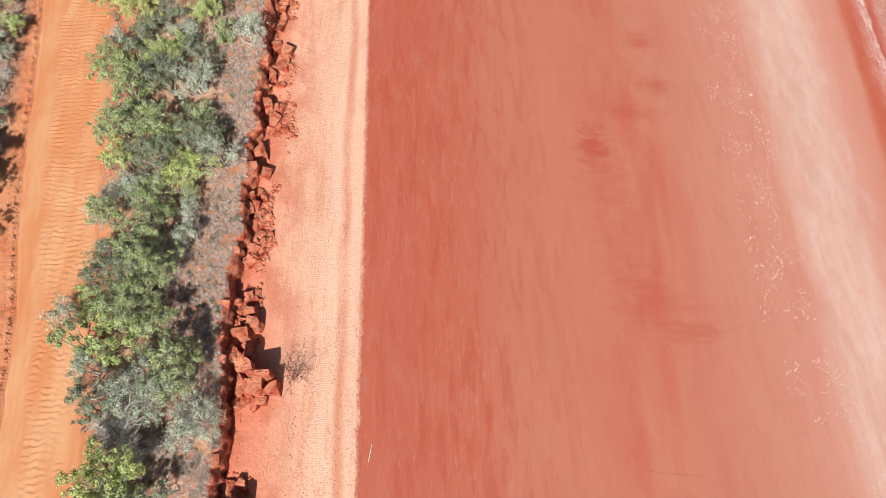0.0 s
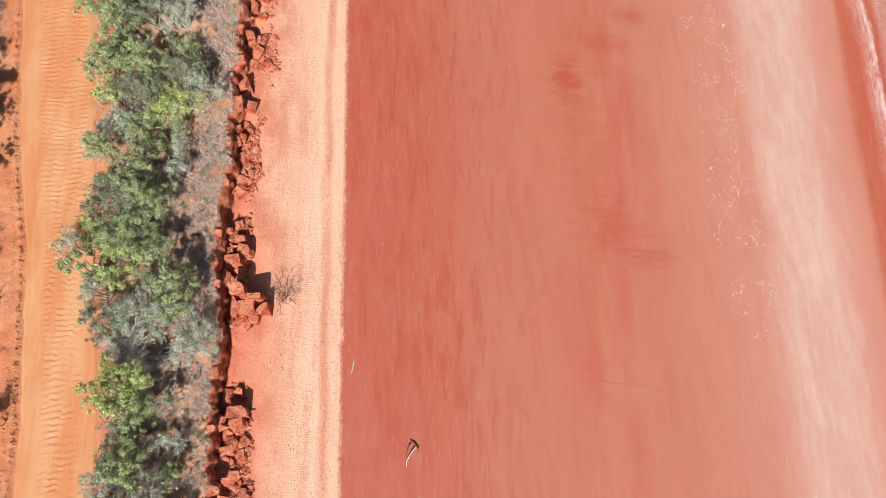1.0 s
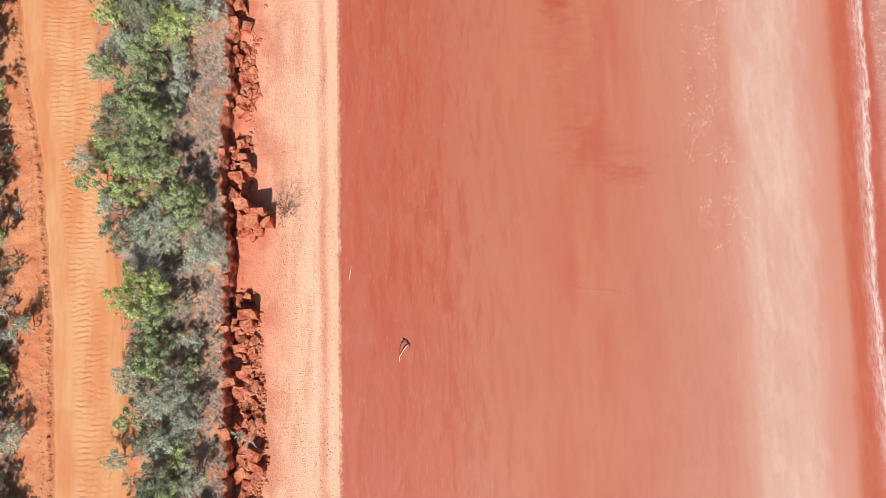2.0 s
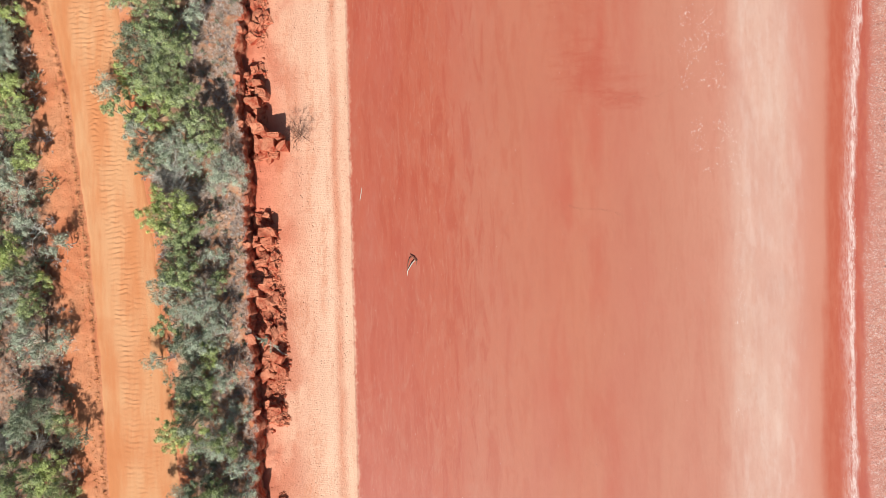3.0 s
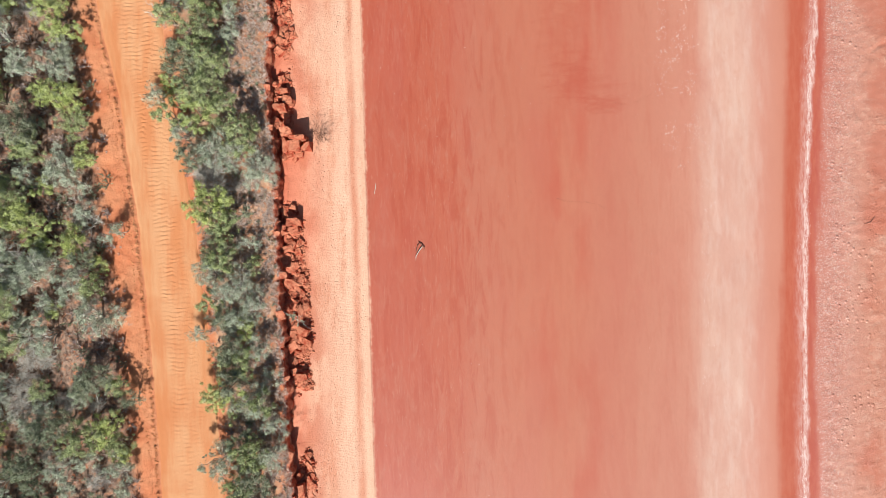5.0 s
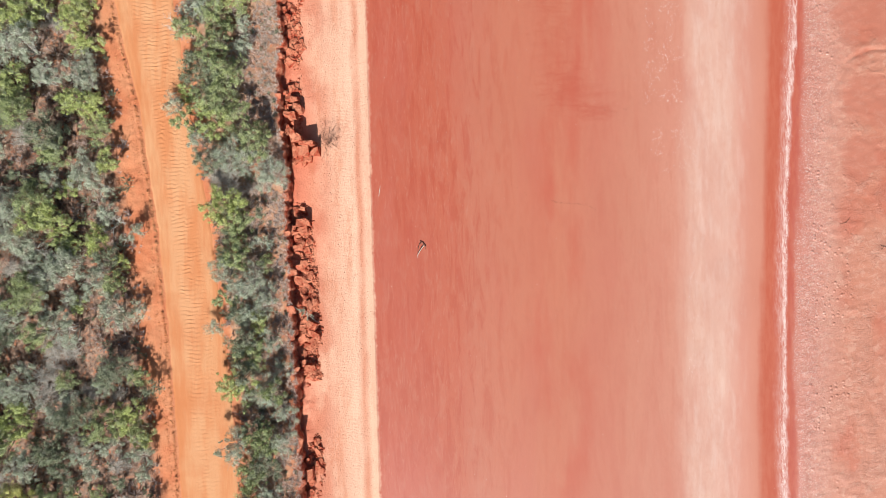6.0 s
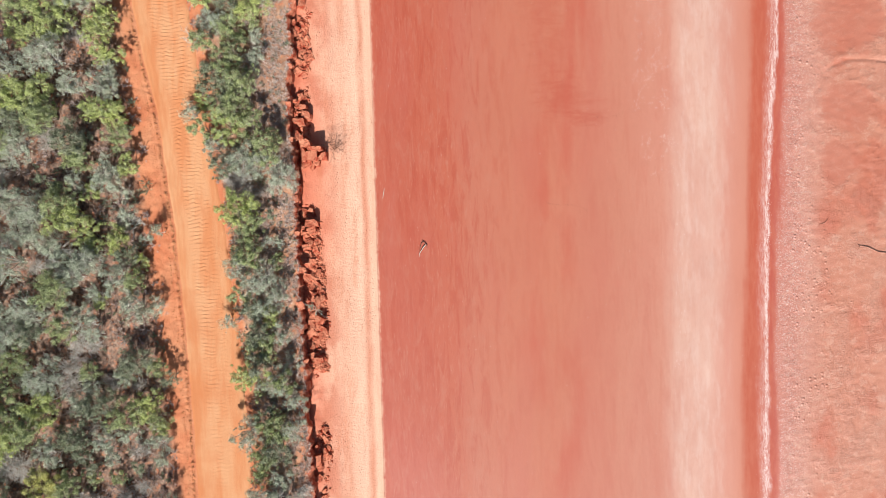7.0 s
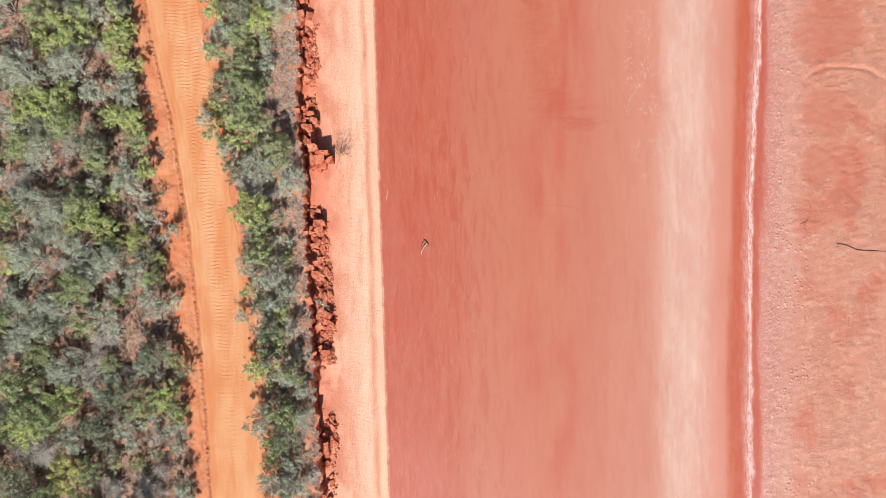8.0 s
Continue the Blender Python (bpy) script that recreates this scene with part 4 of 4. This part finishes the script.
def finish_rock(bm, seed, bevel, rough=0.85):
    bmesh.ops.remove_doubles(bm, verts=bm.verts[:], dist=0.03)
    bmesh.ops.bevel(bm, geom=bm.edges[:], offset=bevel, segments=1, affect="EDGES", profile=0.6)
    bmesh.ops.triangulate(bm, faces=bm.faces[:])
    for least in (0.5, 0.26):
        bmesh.ops.subdivide_edges(bm, edges=[e for e in bm.edges if e.calc_length() > least], cuts=1, use_grid_fill=True)
        bmesh.ops.triangulate(bm, faces=[f for f in bm.faces if len(f.verts) > 3])
    bm.normal_update()
    for v in bm.verts:
        p = v.co + Vector((seed * 3.1, 0, 0))
        d = 0.1 * noise.noise(p * 1.6) + 0.1 * noise.noise(p * 3.9) + 0.07 * noise.noise(p * 8.0)
        d -= 0.1 * max(0.0, 0.25 - abs(noise.noise(p * 1.3 + Vector((7, 0, 0))))) * 4 * 0.5
        v.co += v.normal * d * rough


def rock_data(bm):
    bmesh.ops.recalc_face_normals(bm, faces=bm.faces[:])
    me = bpy.data.meshes.new("rock")
    bm.to_mesh(me)
    bm.free()
    me.materials.append(ROCK)
    return me


def slab_mesh(seed):
    """A squared block split from the bluff along its joints."""
    r = random.Random(seed + 500)
    bm = bmesh.new()
    bmesh.ops.create_cube(bm, size=2.0)
    for v in bm.verts:
        v.co += Vector([r.uniform(-0.13, 0.13) for _ in range(3)])
    for _ in range(3):
        d = Vector((r.choice((-1, 1)) * r.uniform(0.4, 1), r.choice((-1, 1)) * r.uniform(0.4, 1), r.uniform(-0.2, 0.9))).normalized()
        bmesh.ops.bisect_plane(bm, geom=bm.verts[:] + bm.edges[:] + bm.faces[:], plane_co=d * r.uniform(0.95, 1.25), plane_no=d, clear_outer=True)
        edges = [e for e in bm.edges if e.is_boundary]
        if edges:
            bmesh.ops.edgeloop_fill(bm, edges=edges)
    finish_rock(bm, seed, 0.04, 0.4)
    return rock_data(bm)


ROCKS = [rock_mesh(i, 7 + i % 5, 1.0 + 0.12 * (i % 4), 0.6 + 0.08 * (i % 5)) for i in range(14)]
SLABS = [slab_mesh(i) for i in range(7)]
_roll = random.Random(11)


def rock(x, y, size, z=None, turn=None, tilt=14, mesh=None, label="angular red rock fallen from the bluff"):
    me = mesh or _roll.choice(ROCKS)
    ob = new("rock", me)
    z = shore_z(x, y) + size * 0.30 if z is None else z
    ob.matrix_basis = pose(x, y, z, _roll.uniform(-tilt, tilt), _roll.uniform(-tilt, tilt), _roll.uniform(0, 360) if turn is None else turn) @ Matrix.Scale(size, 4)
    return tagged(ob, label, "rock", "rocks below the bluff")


def shore_z(x, y):
    e = edge_x(y)
    u = (x - e) / (0.2 + lean_of(y))
    return beach_z(x, y) if u > 1 else FOOT_Z + (1 - max(0.0, u)) * 1.7


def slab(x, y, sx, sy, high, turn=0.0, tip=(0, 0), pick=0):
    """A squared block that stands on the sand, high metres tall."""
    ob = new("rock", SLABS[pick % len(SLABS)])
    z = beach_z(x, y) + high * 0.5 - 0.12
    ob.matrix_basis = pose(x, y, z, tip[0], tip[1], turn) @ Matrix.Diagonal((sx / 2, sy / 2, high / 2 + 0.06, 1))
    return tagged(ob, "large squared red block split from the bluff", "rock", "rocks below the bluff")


# the broken buttress, and single tall blocks
BUTTRESS = (
    (-9.98, 7.98, 1.0, 0.85, 1.35, 2), (-9.12, 8.02, 0.72, 0.75, 1.15, -3), (-9.7, 8.56, 1.3, 0.36, 1.6, 1), (-10.45, 8.95, 0.8, 0.6, 1.75, 8), (-10.65, 8.05, 0.42, 1.2, 1.35, -4),
    (-10.4, 7.4, 0.65, 0.5, 0.7, 12), (-9.75, 7.4, 0.6, 0.45, 0.55, -10), (-10.85, 7.2, 0.45, 0.5, 0.7, 30), (-10.1, 7.05, 0.45, 0.35, 0.35, 40), (-10.9, 10.9, 0.7, 0.65, 1.15, 8), (-10.4, 11.5, 0.7, 0.6, 0.95, -8), (-10.7, 12.3, 0.6, 0.5, 0.9, 15),
)
TALL_BLOCKS = (
    (-10.2, 2.15, 1.05, 0.6, 1.05, 2), (-10.2, 1.5, 0.8, 0.6, 0.8, 15), (-10.2, -18.3, 0.9, 1.0, 1.3, 4), (-10.3, -17.3, 0.6, 0.5, 0.7, 30), (-9.7, -6.2, 0.9, 0.6, 0.9, -25), (-9.4, -7.1, 0.7, 0.5, 0.7, -30), (-9.9, -9.6, 0.8, 0.6, 0.9, 15),
)
for i, (x, y, sx, sy, h, turn) in enumerate(BUTTRESS + TALL_BLOCKS):
    slab(x, y, sx, sy, h, turn, (_roll.uniform(-6, 6), _roll.uniform(-6, 6)), i)
# slabs that lean off the bluff farther along
for i, y in enumerate((21.2, 22.6, 25.3, 26.2, 28.9, 30.1, 30.9, 33.4, 34.6, 36.9)):
    out = _roll.uniform(0.3, 0.5) if y < 24 else _roll.uniform(0.4, 1.0)
    slab(edge_x(y) + out, y, _roll.uniform(0.45, 0.8), _roll.uniform(0.5, 1.0), _roll.uniform(0.8, 1.3) - 0.4 * out, _roll.uniform(-30, 30), (_roll.uniform(-10, 10), _roll.uniform(4, 22)), i)
# cap blocks loosened along the brink
for i in range(22):
    y = -24.0 + i * 2.8 + _roll.uniform(-0.5, 0.5)
    h = _roll.uniform(0.25, 0.5)
    ob = slab(edge_x(y) + _roll.uniform(-0.12, 0.12), y, _roll.uniform(0.25, 0.6), _roll.uniform(0.35, 0.9), h, _roll.uniform(-25, 25), (_roll.uniform(-4, 12), _roll.uniform(0, 16)), i + 3)
    ob.location.z = top_z(edge_x(y) - 0.1, y) - h * 0.5 - 0.02
    tagged(ob, "orange cap block loosened on the bluff's brink")


# stretches of rubble: from y, to y, how far out, how many, sizes
rubble = []
for y0, y1, out, count, small, large in (
    (28.2, 31.4, 1.2, 10, 0.18, 0.5), (33.0, 37.0, 1.1, 10, 0.18, 0.5), (24.4, 26.6, 1.7, 14, 0.14, 0.45), (20.8, 24.0, 0.5, 5, 0.2, 0.4), (15.3, 20.2, 1.0, 36, 0.13, 0.45),
    (9.4, 13.6, 1.1, 30, 0.14, 0.46), (2.0, 3.4, 1.0, 9, 0.2, 0.5), (-2.0, 2.0, 1.35, 38, 0.14, 0.5), (-7.5, -2.0, 1.6, 52, 0.14, 0.58),
    (-10.6, -7.5, 1.2, 24, 0.16, 0.5), (-19.0, -15.6, 1.1, 11, 0.2, 0.5), (-26.0, -20.0, 0.8, 8, 0.2, 0.45),
):
    for i in range(count):
        y = y0 + (y1 - y0) * (i + _roll.random()) / count
        u = _roll.random() ** 0.8
        rock(edge_x(y) + 0.15 + u * out * 0.95, y, _roll.uniform(small, large) * (1.15 - 0.6 * u))
        for _ in range(26):
            yy = y + _roll.gauss(0, 0.35)
            xx = edge_x(yy) + 0.25 + _roll.random() * (out + 0.1)
            rubble.append(clod(_roll, xx, yy, shore_z(xx, yy) + 0.03, 0.03 + 0.17 * _roll.random() ** 2))


scatter("rubble", "small broken pieces of red rock under the bluff", "rubble", rubble, ROCK)


# ---- sticks ----
def stick(name, label, parts, mat, dark_from=99):
    """A dead branch lying on the sand: tubes through the given points (x, y, lift, radius)."""
    r = random.Random(len(parts))
    pieces = []
    for pts in parts:
        path = [Vector((x, y, beach_z(x, y) + h)) for x, y, h, _ in pts]
        pieces.append(tube(path, [p[3] for p in pts], 6))
    v, f = join(pieces)
    split = sum(len(q) for _, q in pieces[:dark_from])
    return tagged(new(name, mesh_of(name, v, f, [mat, CHARRED], True, [int(i >= split) for i in range(len(f))])), label, "branch")


stick("driftwood", "forked dead branch lying on wet red sand", [
    [(-0.97, -0.95, 0.03, 0.018), (-0.96, -0.64, 0.06, 0.032), (-0.81, -0.39, 0.1, 0.034), (-0.66, -0.15, 0.13, 0.038), (-0.43, 0.11, 0.15, 0.034)],
    [(-0.77, 0.51, 0.06, 0.016), (-0.62, 0.38, 0.1, 0.034), (-0.49, 0.26, 0.14, 0.042), (-0.29, 0.01, 0.12, 0.036), (-0.34, -0.22, 0.05, 0.014)],
    [(-0.6, 0.36, 0.1, 0.026), (-0.8, 0.22, 0.1, 0.03), (-0.91, -0.1, 0.07, 0.028), (-0.98, -0.47, 0.03, 0.014)],
], BLEACHED, 1)
stick("driftwood", "thin bleached stick at the edge of wet sand", [[(-4.12, 4.3, 0.03, 0.02), (-4.06, 4.6, 0.04, 0.03), (-4.0, 4.95, 0.04, 0.026), (-3.97, 5.2, 0.03, 0.012)]], BLEACHED)
stick("driftwood", "dark snag half sunk in the mud flat", [[(39.7, -0.8, 0.05, 0.02), (40.6, -1.0, 0.08, 0.035), (41.6, -1.5, 0.08, 0.04), (42.6, -1.6, 0.06, 0.035), (44.6, -1.7, 0.02, 0.025)], [(39.9, -0.85, 0.06, 0.02), (39.7, -1.15, 0.07, 0.012)]], CHARRED)
stick("driftwood", "thin dark twig on the mud flat", [[(36.10, 1.17, 0.03, 0.012), (36.66, 1.33, 0.05, 0.02), (37.06, 1.82, 0.05, 0.012)]], CHARRED)


def dead_shrub(x, y, size, mat, ground_z, seed, stems, thick, label):
    """A leafless shrub of bent stems that fork twice."""
    r = random.Random(seed)
    root, woods = Vector((0, 0, -0.1)), []
    for i in range(stems):
        a = i * 6.283 / stems + r.uniform(-0.3, 0.3)
        tip = Vector((math.cos(a) * r.uniform(0.45, 1.0), math.sin(a) * r.uniform(0.45, 1.0), r.uniform(0.5, 1.0)))
        t, path = limb(r, root, tip, 0.036 * thick, 0.012 * thick, 0.14, 5, 5)
        woods.append(t)
        for _ in range(5):
            p = path[r.choice((2, 3, 4))]
            q = p + Vector((r.gauss(0, 0.25), r.gauss(0, 0.25), r.uniform(0.0, 0.3)))
            t2, p2 = limb(r, p, q, 0.016 * thick, 0.007 * thick, 0.06, 3, 4)
            woods.append(t2)
            for _ in range(3):
                woods.append(limb(r, p2[2], p2[2] + Vector((r.gauss(0, 0.14), r.gauss(0, 0.14), r.uniform(-0.05, 0.18))), 0.008 * thick, 0.004 * thick, 0.02, 2, 3)[0])
    v, f = join(woods)
    ob = new("dead_shrub", mesh_of("dead_shrub", v, f, mat, True))
    ob.matrix_basis = pose(x, y, ground_z) @ Matrix.Scale(size, 4)
    tagged(ob, label, "shrub")


dead_shrub(-8.0, 8.9, 1.3, CHARRED, beach_z(-8.0, 8.9), 77, 10, 0.5, "leafless dark brown shrub on sand beside the broken rock")
PALE = "dead shrub with thick bleached white branches"
for i, (x, y, size) in enumerate(((-16.1, 14.3, 1.9), (-15.9, 5.8, 1.8), (-19.4, 17.6, 1.3), (-25.0, 2.4, 1.5), (-29.6, -11.0, 1.6), (-17.2, 28.5, 1.7))):
    dead_shrub(x, y, size, BLEACHED, top_z(x, y), 80 + i, 6, 0.8, PALE)


def fallen_sapling():
    """A young tree that slid off the bluff and lies on the rocks, some leaves still on."""
    r, rng = random.Random(8), np.random.default_rng(8)
    base = new("fallen_sapling")
    base.matrix_basis = pose(-10.9, -4.6, 4.55)
    woods = []
    t, path = limb(r, Vector((-0.2, 0.2, 0.0)), Vector((1.9, -1.5, -1.35)), 0.03, 0.01, 0.12, 6, 6)
    woods.append(t)
    for k in (1, 2, 3, 4, 5):
        woods.append(limb(r, path[k], path[k] + Vector((r.uniform(-0.1, 0.6), r.uniform(-0.2, 0.5), r.uniform(0.1, 0.4))), 0.018, 0.006, 0.05, 3, 4)[0])
    v, f = join(woods)
    trunk = new("trunk", mesh_of("trunk", v, f, BLEACHED, True))
    trunk.parent = base
    sprays = []
    for _ in range(14):
        p = Vector((0.75 + r.gauss(0, 0.12), -0.35 + r.gauss(0, 0.12), -0.2))
        sprays.append((p, p + Vector((r.gauss(0, 0.25), r.gauss(0, 0.25), r.uniform(0.1, 0.4))), 0.07))
    lv, lf = leaves(rng, sprays, 34, 0.1)
    crown = new("crown", mesh_of("crown", lv, lf, LEAF["silver"]))
    crown.parent = base
    tagged(base, "fallen sapling with pale trunk lying over red rocks", "tree")


fallen_sapling()
